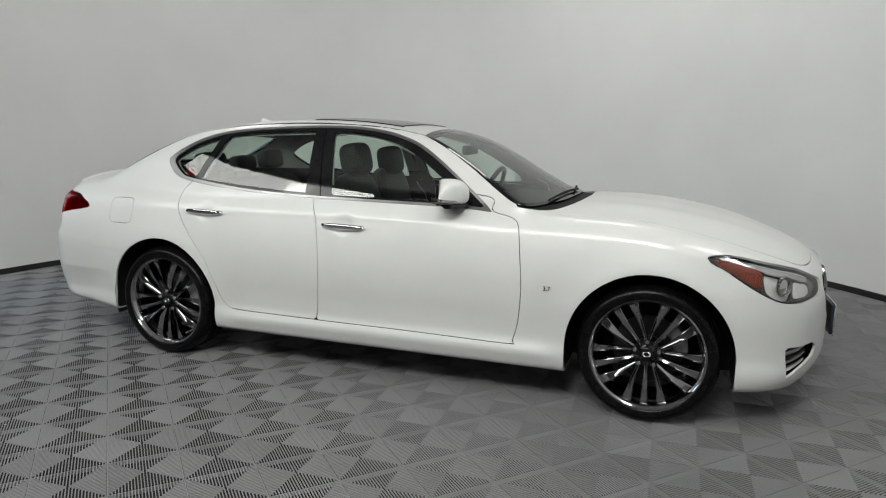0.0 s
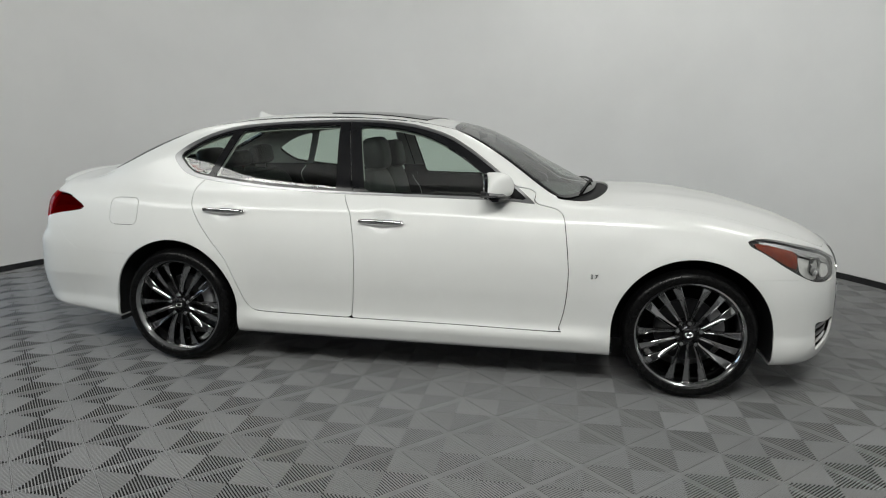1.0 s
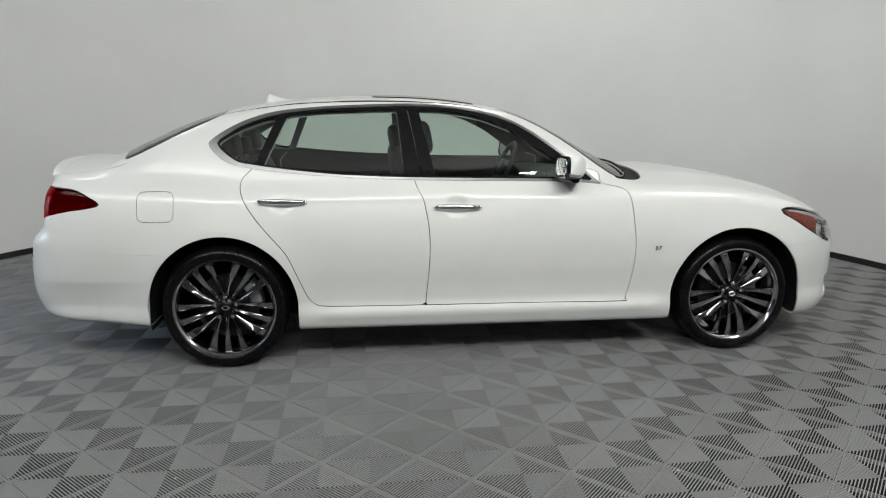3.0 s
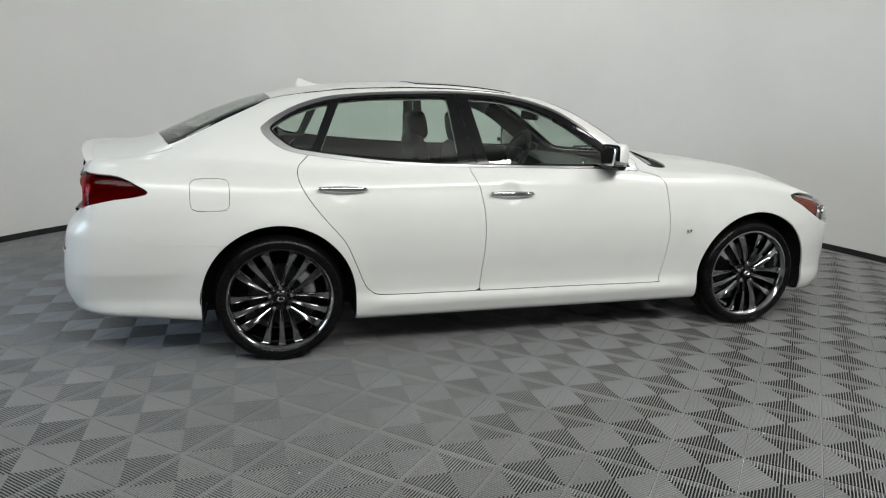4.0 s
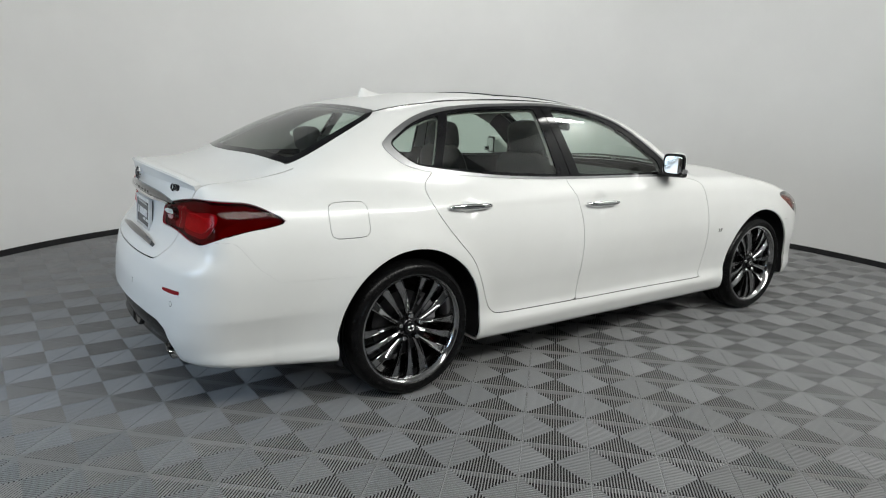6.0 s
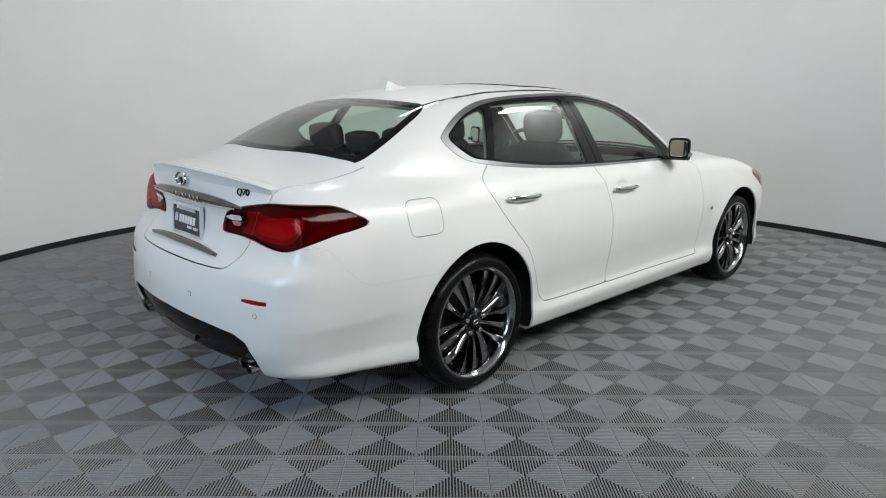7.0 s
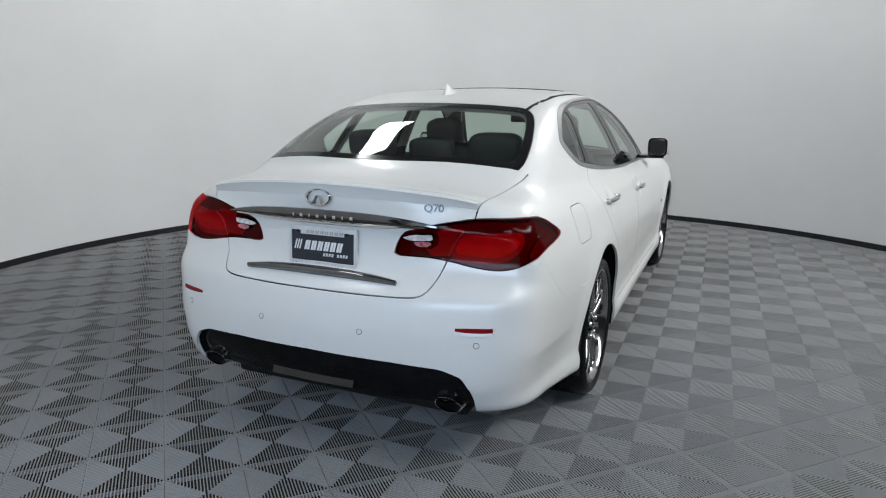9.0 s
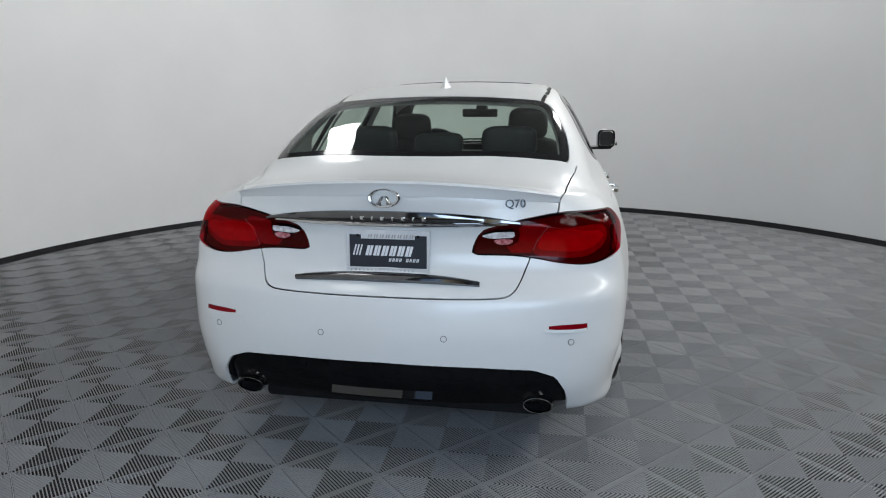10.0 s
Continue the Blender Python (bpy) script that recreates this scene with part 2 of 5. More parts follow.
tagged(part("floor", bm, UNDER, smooth=False), "grey ribbed plastic tile floor in a parquet of crossed ribs", "floor", kind="structure")
FLOOR = bpy.data.objects["floor"]


# ---- the shape of the car's skin ----
def table(xs, ys, lo=-2.0, hi=5.0, n=1401):
    """A smooth monotone curve through stations, as a fast lookup."""
    xs, ys = np.array(xs, float), np.array(ys, float)
    h, d = np.diff(xs), np.diff(ys) / np.diff(xs)
    m = np.zeros(len(xs))
    m[0], m[-1] = d[0], d[-1]
    for i in range(1, len(xs) - 1):
        if d[i - 1] * d[i] > 0:
            w1, w2 = 2 * h[i] + h[i - 1], h[i] + 2 * h[i - 1]
            m[i] = (w1 + w2) / (w1 / d[i - 1] + w2 / d[i])
    g = np.linspace(lo, hi, n)
    k = np.clip(np.searchsorted(xs, g) - 1, 0, len(xs) - 2)
    t = (g - xs[k]) / h[k]
    tc = np.clip(t, 0, 1)
    v = (1 + 2 * tc) * (1 - tc) ** 2 * ys[k] + tc * (1 - tc) ** 2 * h[k] * m[k] + tc * tc * (3 - 2 * tc) * ys[k + 1] + tc * tc * (tc - 1) * h[k] * m[k + 1]
    v = v + np.where(t < 0, t * h[k] * m[0], 0) + np.where(t > 1, (t - 1) * h[k] * m[-1], 0)
    ker = np.ones(9) / 9
    v = np.convolve(np.pad(v, 4, mode="edge"), ker, "valid")
    return lambda q: np.interp(q, g, v)


HALF_WIDTH = table((-1.2, -0.6, 0.0, 0.6, 1.5, 2.3, 2.9, 3.4, 3.9), (0.79, 0.873, 0.902, 0.902, 0.900, 0.900, 0.905, 0.885, 0.83))
SECTION = table((0.15, 0.22, 0.27, 0.315, 0.36, 0.43, 0.55, 0.66, 0.78, 0.88, 0.95, 1.05, 1.2), (-0.05, -0.018, -0.006, -0.008, -0.020, -0.017, -0.004, 0.0, -0.012, -0.036, -0.062, -0.115, -0.2))
DECK = table((-1.3, -1.0, -0.75, -0.3, 0.3, 2.0, 2.4, 2.7, 2.88, 3.08, 3.28, 3.48, 3.69, 3.85), (1.075, 1.095, 1.105, 1.09, 1.05, 1.03, 1.022, 1.014, 1.000, 0.972, 0.932, 0.872, 0.777, 0.68))
DECK_CROWN = table((-1.2, -0.6, 0.2, 2.0, 2.9, 3.8), (0.13, 0.14, 0.12, 0.08, 0.085, 0.20))
TAIL = table((0.1, 0.2, 0.3, 0.42, 0.56, 0.65, 0.71, 0.745, 0.78, 0.86, 0.95, 1.02, 1.1), (-0.98, -1.05, -1.11, -1.15, -1.142, -1.125, -1.105, -1.07, -1.035, -1.010, -1.005, -1.02, -1.03))
TAIL_BOW = table((0.2, 0.6, 0.75, 0.88, 0.955, 1.02, 1.1), (0.20, 0.20, 0.17, 0.16, 0.18, 0.27, 0.30))
NOSE = table((0.1, 0.2, 0.3, 0.45, 0.58, 0.68, 0.76, 0.9), (3.66, 3.73, 3.78, 3.785, 3.78, 3.762, 3.725, 3.63))
BELLY = table((-1.2, -0.7, -0.38, 0.42, 2.4, 3.3, 3.9), (0.30, 0.265, 0.245, 0.205, 0.20, 0.20, 0.20))
ROOF = table((-1.2, -0.9, -0.68, -0.495, -0.307, -0.122, 0.062, 0.245, 0.428, 0.61, 0.8, 0.98, 1.16, 1.35, 1.53, 1.68, 1.91, 2.1, 2.3, 2.45, 2.7), (0.90, 1.04, 1.137, 1.222, 1.304, 1.366, 1.411, 1.438, 1.457, 1.466, 1.471, 1.469, 1.460, 1.440, 1.412, 1.378, 1.28, 1.177, 1.073, 0.99, 0.86))
ROOF_CROWN = table((-0.9, -0.5, 0.0, 0.6, 1.3, 1.7, 2.4), (0.22, 0.20, 0.13, 0.09, 0.09, 0.12, 0.25))
CABIN = table((-1.0, -0.6, -0.07, 0.4, 1.2, 1.8, 2.2, 2.6), (0.67, 0.725, 0.775, 0.80, 0.803, 0.785, 0.77, 0.75))


CORNER = table((0.2, 0.62, 0.74, 0.82, 0.95, 1.01, 1.2), (0.17, 0.15, 0.12, 0.06, 0.05, 0.11, 0.13))


def smax(a, b, r):
    h = np.maximum(r - np.abs(a - b), 0) / r
    return np.maximum(a, b) + h * h * r * 0.25


def smin(a, b, r):
    return -smax(-a, -b, r)


def skin(x, y, z):
    """Negative inside the closed car body, positive outside."""
    a = np.sqrt(y * y + 1e-6)
    side = a - HALF_WIDTH(x) - SECTION(z)
    for wx in (0.0, 2.9):
        d = np.hypot(x - wx, z - 0.345)
        side = side - 0.012 * np.exp(-((d - 0.40) / 0.07) ** 2) * np.clip((z - 0.2) / 0.2, 0, 1)
    for hx, hz in ((0.325, 0.919), (1.265, 0.881)):
        side = side + 0.012 * np.exp(-(((x - hx) ** 2 + (z - hz) ** 2) / 0.052 ** 2) ** 2)
    side = side - 0.010 * np.exp(-((z - 0.295) / 0.032) ** 2) * np.clip((x - 0.42) / 0.15, 0, 1) * np.clip((2.5 - x) / 0.15, 0, 1)
    top = (z - DECK(x) + DECK_CROWN(x) * a * a) * 0.97
    top = top - 0.008 * np.exp(-((a - 0.40) / 0.13) ** 2) * np.clip((x - 2.45) / 0.3, 0, 1) * np.clip((3.65 - x) / 0.4, 0, 1)
    tail = (TAIL(z) + TAIL_BOW(z) * a * a - x) * 0.95
    nose = (x - NOSE(z) + 0.376 * a * a) * 0.9
    belly = BELLY(x) - z
    ends = np.maximum(tail, nose)
    f = smax(side + 0.04 * np.clip((0.5 - z) / 0.25, 0, 1) * np.clip((-0.38 - x) / 0.3, 0, 1), ends, CORNER(z))
    f = smax(f, top, 0.07)
    f = smax(f, belly, 0.035)
    up = z - 1.0
    cab_side = (a - CABIN(x) + 0.40 * up + 0.35 * up * up) * 0.9
    cab_top = (z - ROOF(x) + ROOF_CROWN(x) * a * a) * 0.88
    g = smax(cab_side, cab_top, 0.09)
    g = smax(g, 0.94 - z, 0.02)
    g = smax(g, -0.98 - x, 0.05)
    return smin(f, g, 0.05)


def gradient(P, h=0.004):
    G = np.stack([skin(*(P + d).T) - skin(*(P - d).T) for d in np.eye(3) * h], 1)
    return G / np.maximum(np.linalg.norm(G, axis=1, keepdims=True), 1e-9)


def settle(P, rounds=4):
    """Draws points onto the skin."""
    for _ in range(rounds):
        f = skin(*P.T)
        G = np.stack([skin(*(P + d).T) - skin(*(P - d).T) for d in np.eye(3) * 0.004], 1) / 0.008
        P = P - np.clip(f / np.maximum((G * G).sum(1), 0.2), -0.02, 0.02)[:, None] * G
    return P


def polygonise(step):
    """Quads of the skin on a regular grid."""
    X, Y, Z = np.arange(-1.28, 3.98, step), (np.arange(-int(1.0 / step) - 1, int(1.0 / step) + 1) + 0.5) * step, np.arange(0.12, 1.56, step)
    F = np.stack([skin(x, Y[:, None], Z[None, :]) for x in X])
    S = F < 0
    nx, ny, nz = F.shape
    acc, cnt = np.zeros((nx - 1, ny - 1, nz - 1, 3)), np.zeros((nx - 1, ny - 1, nz - 1))
    quads = []
    idx = np.arange(acc[..., 0].size).reshape(cnt.shape)
    for ax in range(3):
        lo = [slice(None)] * 3
        hi = [slice(None)] * 3
        lo[ax], hi[ax] = slice(None, -1), slice(1, None)
        cross = S[tuple(lo)] != S[tuple(hi)]
        i, j, k = np.nonzero(cross)
        f0, f1 = F[tuple(lo)][i, j, k], F[tuple(hi)][i, j, k]
        t = f0 / (f0 - f1)
        p = np.stack([X[i], Y[j], Z[k]], 1)
        p[:, ax] += t * step
        flip = S[tuple(lo)][i, j, k]
        o1, o2 = [(1, 2), (2, 0), (0, 1)][ax]
        cells = []
        for d1, d2 in ((0, 0), (1, 0), (1, 1), (0, 1)):
            c = np.stack([i, j, k], 1)
            c[:, o1] -= d1
            c[:, o2] -= d2
            ok = np.all((c >= 0) & (c < np.array(cnt.shape)), 1)
            c = np.clip(c, 0, np.array(cnt.shape) - 1)
            np.add.at(acc, (c[ok, 0], c[ok, 1], c[ok, 2]), p[ok])
            np.add.at(cnt, (c[ok, 0], c[ok, 1], c[ok, 2]), 1)
            cells.append(idx[c[:, 0], c[:, 1], c[:, 2]])
        q = np.stack(cells, 1)
        q[~flip] = q[~flip][:, ::-1]
        quads.append(q)
    quads = np.concatenate(quads)
    used = np.unique(quads)
    back = np.full(idx.size, -1)
    back[used] = np.arange(len(used))
    P = (acc / np.maximum(cnt, 1)[..., None]).reshape(-1, 3)[used]
    return settle(P), back[quads]


def outline(points, per=10, smooth=True):
    return spline(points, per, closed=True) if smooth else np.array(points, float)


def within(u, v, poly, reach=0.12):
    """Signed distance of points to a closed outline: negative inside, capped far off."""
    d = np.full(len(u), reach)
    lo, hi = poly.min(0) - reach, poly.max(0) + reach
    k = np.nonzero((u > lo[0]) & (u < hi[0]) & (v > lo[1]) & (v < hi[1]))[0]
    if not len(k):
        return d
    p = np.stack([u[k], v[k]], 1)
    best, ins = np.full(len(k), 9.0), np.zeros(len(k), bool)
    for a, b in zip(poly, np.roll(poly, -1, 0)):
        e = b - a
        w = p - a
        t = np.clip((w @ e) / max(e @ e, 1e-12), 0, 1)
        q = w - t[:, None] * e
        best = np.minimum(best, (q * q).sum(1))
        c = ((a[1] <= p[:, 1]) & (b[1] > p[:, 1])) | ((b[1] <= p[:, 1]) & (a[1] > p[:, 1]))
        if abs(e[1]) > 1e-12:
            ins ^= c & (p[:, 0] < a[0] + (p[:, 1] - a[1]) / e[1] * e[0])
    d[k] = np.where(ins, -np.sqrt(best), np.sqrt(best))
    return d


class Sheet:
    """The skin as polygons, which outlines divide into named panels."""

    def __init__(self, P, Q):
        self.P, self.faces, self.names = [tuple(p) for p in P], [tuple(q) for q in Q], ["body"] * len(Q)

    def cut(self, fun, inner, among=("body",), gap=0.0):
        """Gives what fun makes negative the name inner; with a gap, a strip along the edge is taken out."""
        if gap:
            self.cut(lambda x, y, z: fun(x, y, z) - gap / 2, "gap", among)
            self.cut(lambda x, y, z: fun(x, y, z) + gap / 2, inner, ("gap",))
            self.names = [n for n in self.names]
            drop = [i for i, n in enumerate(self.names) if n == "gap"]
            for i in reversed(drop):
                del self.faces[i], self.names[i]
            return
        A = np.array(self.P)
        f = fun(*A.T)
        f = np.where(np.abs(f) < 1e-5, 1e-5, f)
        s = (f < 0).tolist()
        f = f.tolist()
        made, faces, names = {}, [], []
        new_pts = []

        def mid(i, j):
            key = (i, j) if i < j else (j, i)
            if key not in made:
                t = f[key[0]] / (f[key[0]] - f[key[1]])
                p, q = self.P[key[0]], self.P[key[1]]
                new_pts.append(tuple(p[c] + t * (q[c] - p[c]) for c in range(3)))
                made[key] = len(self.P) + len(new_pts) - 1
            return made[key]

        for face, name in zip(self.faces, self.names):
            if name not in among:
                faces.append(face), names.append(name)
                continue
            g = [s[i] for i in face]
            if all(g):
                faces.append(face), names.append(inner)
            elif not any(g):
                faces.append(face), names.append(name)
            else:
                a, b = [], []
                n = len(face)
                for k in range(n):
                    i, j = face[k], face[(k + 1) % n]
                    (a if g[k] else b).append(i)
                    if g[k] != g[(k + 1) % n]:
                        m = mid(i, j)
                        a.append(m), b.append(m)
                for poly, nm in ((a, inner), (b, name)):
                    if len(poly) > 2:
                        faces.append(tuple(poly)), names.append(nm)
        self.P += new_pts
        self.faces, self.names = faces, names

    def panel(self, name, label, material, parent, lip=0.012, shift=0.0, where=None, tag=""):
        """Builds one panel as a mesh with turned-in edges."""
        A = np.array(self.P)
        faces = [f for f, n in zip(self.faces, self.names) if n == label and (where is None or where(A[list(f)].mean(0)))]
        if not faces:
            return None
        ids = sorted({i for f in faces for i in f})
        at = {i: k for k, i in enumerate(ids)}
        P = settle(A[ids], 2)
        N = gradient(P)
        P = P + N * shift
        polys = [tuple(at[i] for i in f) for f in faces]
        seen = {}
        for f in polys:
            for i, j in zip(f, f[1:] + f[:1]):
                seen[(i, j)] = seen.get((i, j), 0) + 1
        V, M = P.tolist(), N.tolist()
        if lip:
            rim = [(i, j) for (i, j) in seen if (j, i) not in seen]
            top, low = {}, {}
            for i, j in rim:
                c = np.cross(P[j] - P[i], N[i] + N[j])
                c = c / max(np.linalg.norm(c), 1e-9)
                for k in (i, j):
                    if k not in top:
                        top[k] = len(V)
                        V.append(P[k].tolist()), M.append(c.tolist())
                        low[k] = len(V)
                        V.append((P[k] - N[k] * lip).tolist()), M.append(c.tolist())
                polys.append((j, i, i, j))
                polys[-1] = (top[j], top[i], low[i], low[j])
        me = bpy.data.meshes.new(name)
        me.from_pydata(V, [], polys)
        me.materials.append(material)
        me.polygons.foreach_set("use_smooth", [True] * len(polys))
        me.normals_split_custom_set_from_vertices(M)
        ob = new(name, me)
        ob.parent = parent
        return tagged(ob, tag)


def on_skin(x, y, z):
    """The skin's point and outward normal near a place."""
    p = settle(np.array([[x, y, z]], float), 12)
    return Vector(p[0]), Vector(gradient(p)[0])


# ---- the car's panels ----
car = thing("car", "pearl white four-door saloon car standing on ribbed grey tiles", "car")
car.scale = (1.0, 1.0, 1.007)
sheet = Sheet(*polygonise(0.02))

HUBS = (0.0, 2.9)
for wx in HUBS:
    sheet.cut(lambda x, y, z: np.where((np.abs(y) > 0.5), np.where(z > 0.345, np.hypot(x - wx, z - 0.345), np.abs(x - wx)) - 0.395, 0.1), "arch")

CHROME_EDGE = outline(((-0.070, 1.206), (-0.042, 1.239), (0.022, 1.282), (0.141, 1.338), (0.294, 1.379), (0.517, 1.402), (0.74, 1.413), (0.996, 1.420), (1.19, 1.414), (1.352, 1.397), (1.481, 1.370), (1.607, 1.328), (1.73, 1.261), (1.852, 1.177), (1.974, 1.085), (2.089, 0.990), (2.085, 0.984), (1.937, 0.996), (1.624, 1.004), (1.313, 1.010), (1.065, 1.015), (0.848, 1.022), (0.571, 1.038), (0.323, 1.060), (0.135, 1.085), (0.034, 1.112), (-0.03, 1.155)))
GLASS_EDGE = outline(((-0.022, 1.206), (0.032, 1.259), (0.142, 1.317), (0.300, 1.361), (0.52, 1.387), (0.742, 1.396), (0.965, 1.401), (1.19, 1.396), (1.351, 1.375), (1.478, 1.340), (1.634, 1.268), (1.787, 1.165), (1.94, 1.060), (2.015, 1.003), (1.781, 1.016), (1.468, 1.020), (1.151, 1.027), (0.987, 1.034), (0.693, 1.050), (0.384, 1.075), (0.166, 1.100), (0.071, 1.125)))
high = lambda y, z, v: np.where((np.abs(y) > 0.42) & (z > 0.94), v, 0.1)
sheet.cut(lambda x, y, z: high(y, z, within(x, z, CHROME_EDGE)), "window_trim")
band = lambda x: np.clip((x - 0.2) / 0.4, 0.0, 1.0)
sheet.cut(lambda x, y, z: high(y, z, band(x) * (within(x, z, CHROME_EDGE) + 0.013) + (1 - band(x)) * within(x, z, GLASS_EDGE)), "pillar", ("window_trim",))


def lean(x, z, x0, z0, x1, z1):
    """Positive ahead of the slanting line from one point up to another."""
    return x - (x0 + (z - z0) / (z1 - z0) * (x1 - x0))


sheet.cut(lambda x, y, z: np.maximum(within(x, z, GLASS_EDGE) + 0.010, lean(x, z, 0.182, 1.100, 0.286, 1.337)), "quarter_glass", ("pillar",))
sheet.cut(lambda x, y, z: np.maximum.reduce([within(x, z, GLASS_EDGE) + 0.010, -lean(x, z, 0.226, 1.096, 0.343, 1.349), lean(x, z, 0.985, 1.036, 0.950, 1.398)]), "rear_glass", ("pillar",))
sheet.cut(lambda x, y, z: np.maximum.reduce([within(x, z, GLASS_EDGE) + 0.010, -lean(x, z, 1.155, 1.028, 1.075, 1.392), lean(x, z, 1.90, 1.0, 1.86, 1.2)]), "front_glass", ("pillar",))
sheet.cut(lambda x, y, z: lean(x, z, 1.083, 1.02, 1.010, 1.40), "rear_pillar", ("pillar",), 0.006)


def mirrored(half):
    """A closed outline of (along, across) from one half that starts and ends on the middle line."""
    return np.array(list(half) + [(u, -v) for u, v in reversed(half[1:-1])])


def half_curve(points, per=8):
    return [tuple(p) for p in spline(points, per)]


BACK_GLASS = mirrored(half_curve(((-0.645, 0.0), (-0.635, 0.15), (-0.592, 0.36), (-0.540, 0.585), (-0.50, 0.625), (-0.32, 0.612), (-0.10, 0.555), (-0.02, 0.485), (-0.022, 0.40), (-0.04, 0.2), (-0.048, 0.0))))
sheet.cut(lambda x, y, z: np.where(z > 1.1, within(x, y, BACK_GLASS), 0.1), "back_border", ("body",), 0.004)
sheet.cut(lambda x, y, z: within(x, y, BACK_GLASS) + 0.035, "back_glass", ("back_border",))
SCREEN = mirrored(half_curve(((1.57, 0.0), (1.585, 0.25), (1.605, 0.46), (1.64, 0.525), (1.865, 0.61), (2.079, 0.680), (2.2, 0.70), (2.262, 0.66), (2.325, 0.54), (2.40, 0.31), (2.43, 0.0))))
sheet.cut(lambda x, y, z: np.where(z > 0.9, within(x, y, SCREEN), 0.1), "screen_border", ("body",), 0.004)
sheet.cut(lambda x, y, z: within(x, y, SCREEN) + 0.03, "screen", ("screen_border",))
COWL = mirrored(half_curve(((2.35, 0.0), (2.3, 0.45), (2.2, 0.705), (2.29, 0.685), (2.40, 0.60), (2.475, 0.33), (2.50, 0.0))))
sheet.cut(lambda x, y, z: np.where(z > 0.9, within(x, y, COWL), 0.1), "cowl")
HOOD = mirrored(half_curve(((2.45, 0.0), (2.40, 0.35), (2.31, 0.62), (2.33, 0.70), (2.73, 0.70), (3.13, 0.725), (3.40, 0.690), (3.56, 0.58), (3.645, 0.35), (3.672, 0.0))))
sheet.cut(lambda x, y, z: np.where(z > 0.72, within(x, y, HOOD), 0.1), "hood", ("body",), 0.004)
DITCH = table((-0.1, 0.3, 1.0, 1.7), (0.492, 0.515, 0.515, 0.50))
over = lambda x, z, v: np.where((z > 1.25) & (x > -0.1) & (x < 1.7), v, 0.1)
sheet.cut(lambda x, y, z: over(x, z, np.abs(np.abs(y) - DITCH(x)) - 0.010), "roof_ditch", ("body",), 0.001)
sheet.cut(lambda x, y, z: over(x, z, np.abs(y) - DITCH(x)), "roof", ("body",), 0.001)
SUN_X0, SUN_X1 = 0.82, 1.42
SUNROOF = outline(((SUN_X0, -0.36), (SUN_X0 - 0.01, 0.0), (SUN_X0, 0.36), (SUN_X0 + 0.04, 0.40), (SUN_X1 - 0.04, 0.40), (SUN_X1, 0.36), (SUN_X1 + 0.01, 0.0), (SUN_X1, -0.36), (SUN_X1 - 0.04, -0.40), (SUN_X0 + 0.04, -0.40)))
sheet.cut(lambda x, y, z: np.where(z > 1.3, within(x, y, SUNROOF), 0.1), "sunroof", ("roof",), 0.006)

TAIL_LAMP = outline(((1.215, 0.905), (1.135, 0.944), (1.045, 0.975), (0.95, 0.987), (0.80, 0.990), (0.66, 0.986), (0.50, 0.966), (0.41, 0.945), (0.355, 0.930), (0.330, 0.905), (0.305, 0.850), (0.33, 0.843), (0.45, 0.842), (0.55, 0.832), (0.63, 0.819), (0.72, 0.811), (0.80, 0.817), (0.91, 0.846), (1.05, 0.874), (1.14, 0.885)), 4)
behind = lambda x, v: np.where(x < -0.5, v, 0.1)
lamp_at = lambda x, y, z: behind(x, within(np.abs(y) + x + 1.0, z, TAIL_LAMP))
sheet.cut(lamp_at, "tail_lamp", ("body",), 0.005)
LID_SIDE = spline(((0.0, 0.706), (0.25, 0.706), (0.40, 0.710), (0.445, 0.722), (0.470, 0.752), (0.495, 0.81), (0.530, 0.90), (0.590, 0.98), (0.600, 1.03), (0.635, 1.07), (0.66, 1.12), (0.66, 1.3)), 6)
LID = np.array([tuple(p) for p in LID_SIDE] + [(-p[0], p[1]) for p in reversed(LID_SIDE)])
lid_at = lambda x, y, z: behind(x, np.maximum(within(y, z, LID), x + 0.60 - 0.25 * y * y))
sheet.cut(lid_at, "boot_lid", ("body",), 0.005)
sheet.cut(lid_at, "lid_lamp", ("tail_lamp",), 0.0012)
wrap = lambda x, y: np.abs(y) + x + 1.0
for whole, cover in (("tail_lamp", "tail_cover"), ("lid_lamp", "lid_cover")):
    keep = [f for f, n in zip(sheet.faces, sheet.names) if n == whole]
    sheet.faces += keep
    sheet.names += [cover] * len(keep)
GLOW_FIELD = outline(((0.60, 0.935), (0.75, 0.944), (0.862, 0.948), (0.886, 0.93), (0.872, 0.90), (0.815, 0.857), (0.745, 0.834), (0.63, 0.835), (0.55, 0.845), (0.555, 0.90)), 5)
FIN_FIELD = outline(((0.895, 0.850), (0.925, 0.885), (1.03, 0.918), (1.19, 0.908), (1.12, 0.888), (1.0, 0.868)), 4)
RED_BAND = outline(((0.345, 0.868), (0.47, 0.872), (0.495, 0.91), (0.486, 0.940), (0.57, 0.956), (0.60, 0.95), (0.58, 0.89), (0.54, 0.850), (0.36, 0.857)), 3)
CLEAR = outline(((0.342, 0.910), (0.400, 0.926), (0.482, 0.925), (0.474, 0.904), (0.400, 0.900), (0.350, 0.899)), 1)
FACET = outline(((0.385, 0.897), (0.470, 0.900), (0.462, 0.880), (0.405, 0.874)), 1)
sheet.cut(lambda x, y, z: behind(x, within(wrap(x, y), z, GLOW_FIELD)), "lamp_field", ("tail_lamp",))
sheet.cut(lambda x, y, z: behind(x, within(wrap(x, y), z, GLOW_FIELD) + 0.020), "lamp_core", ("lamp_field",))
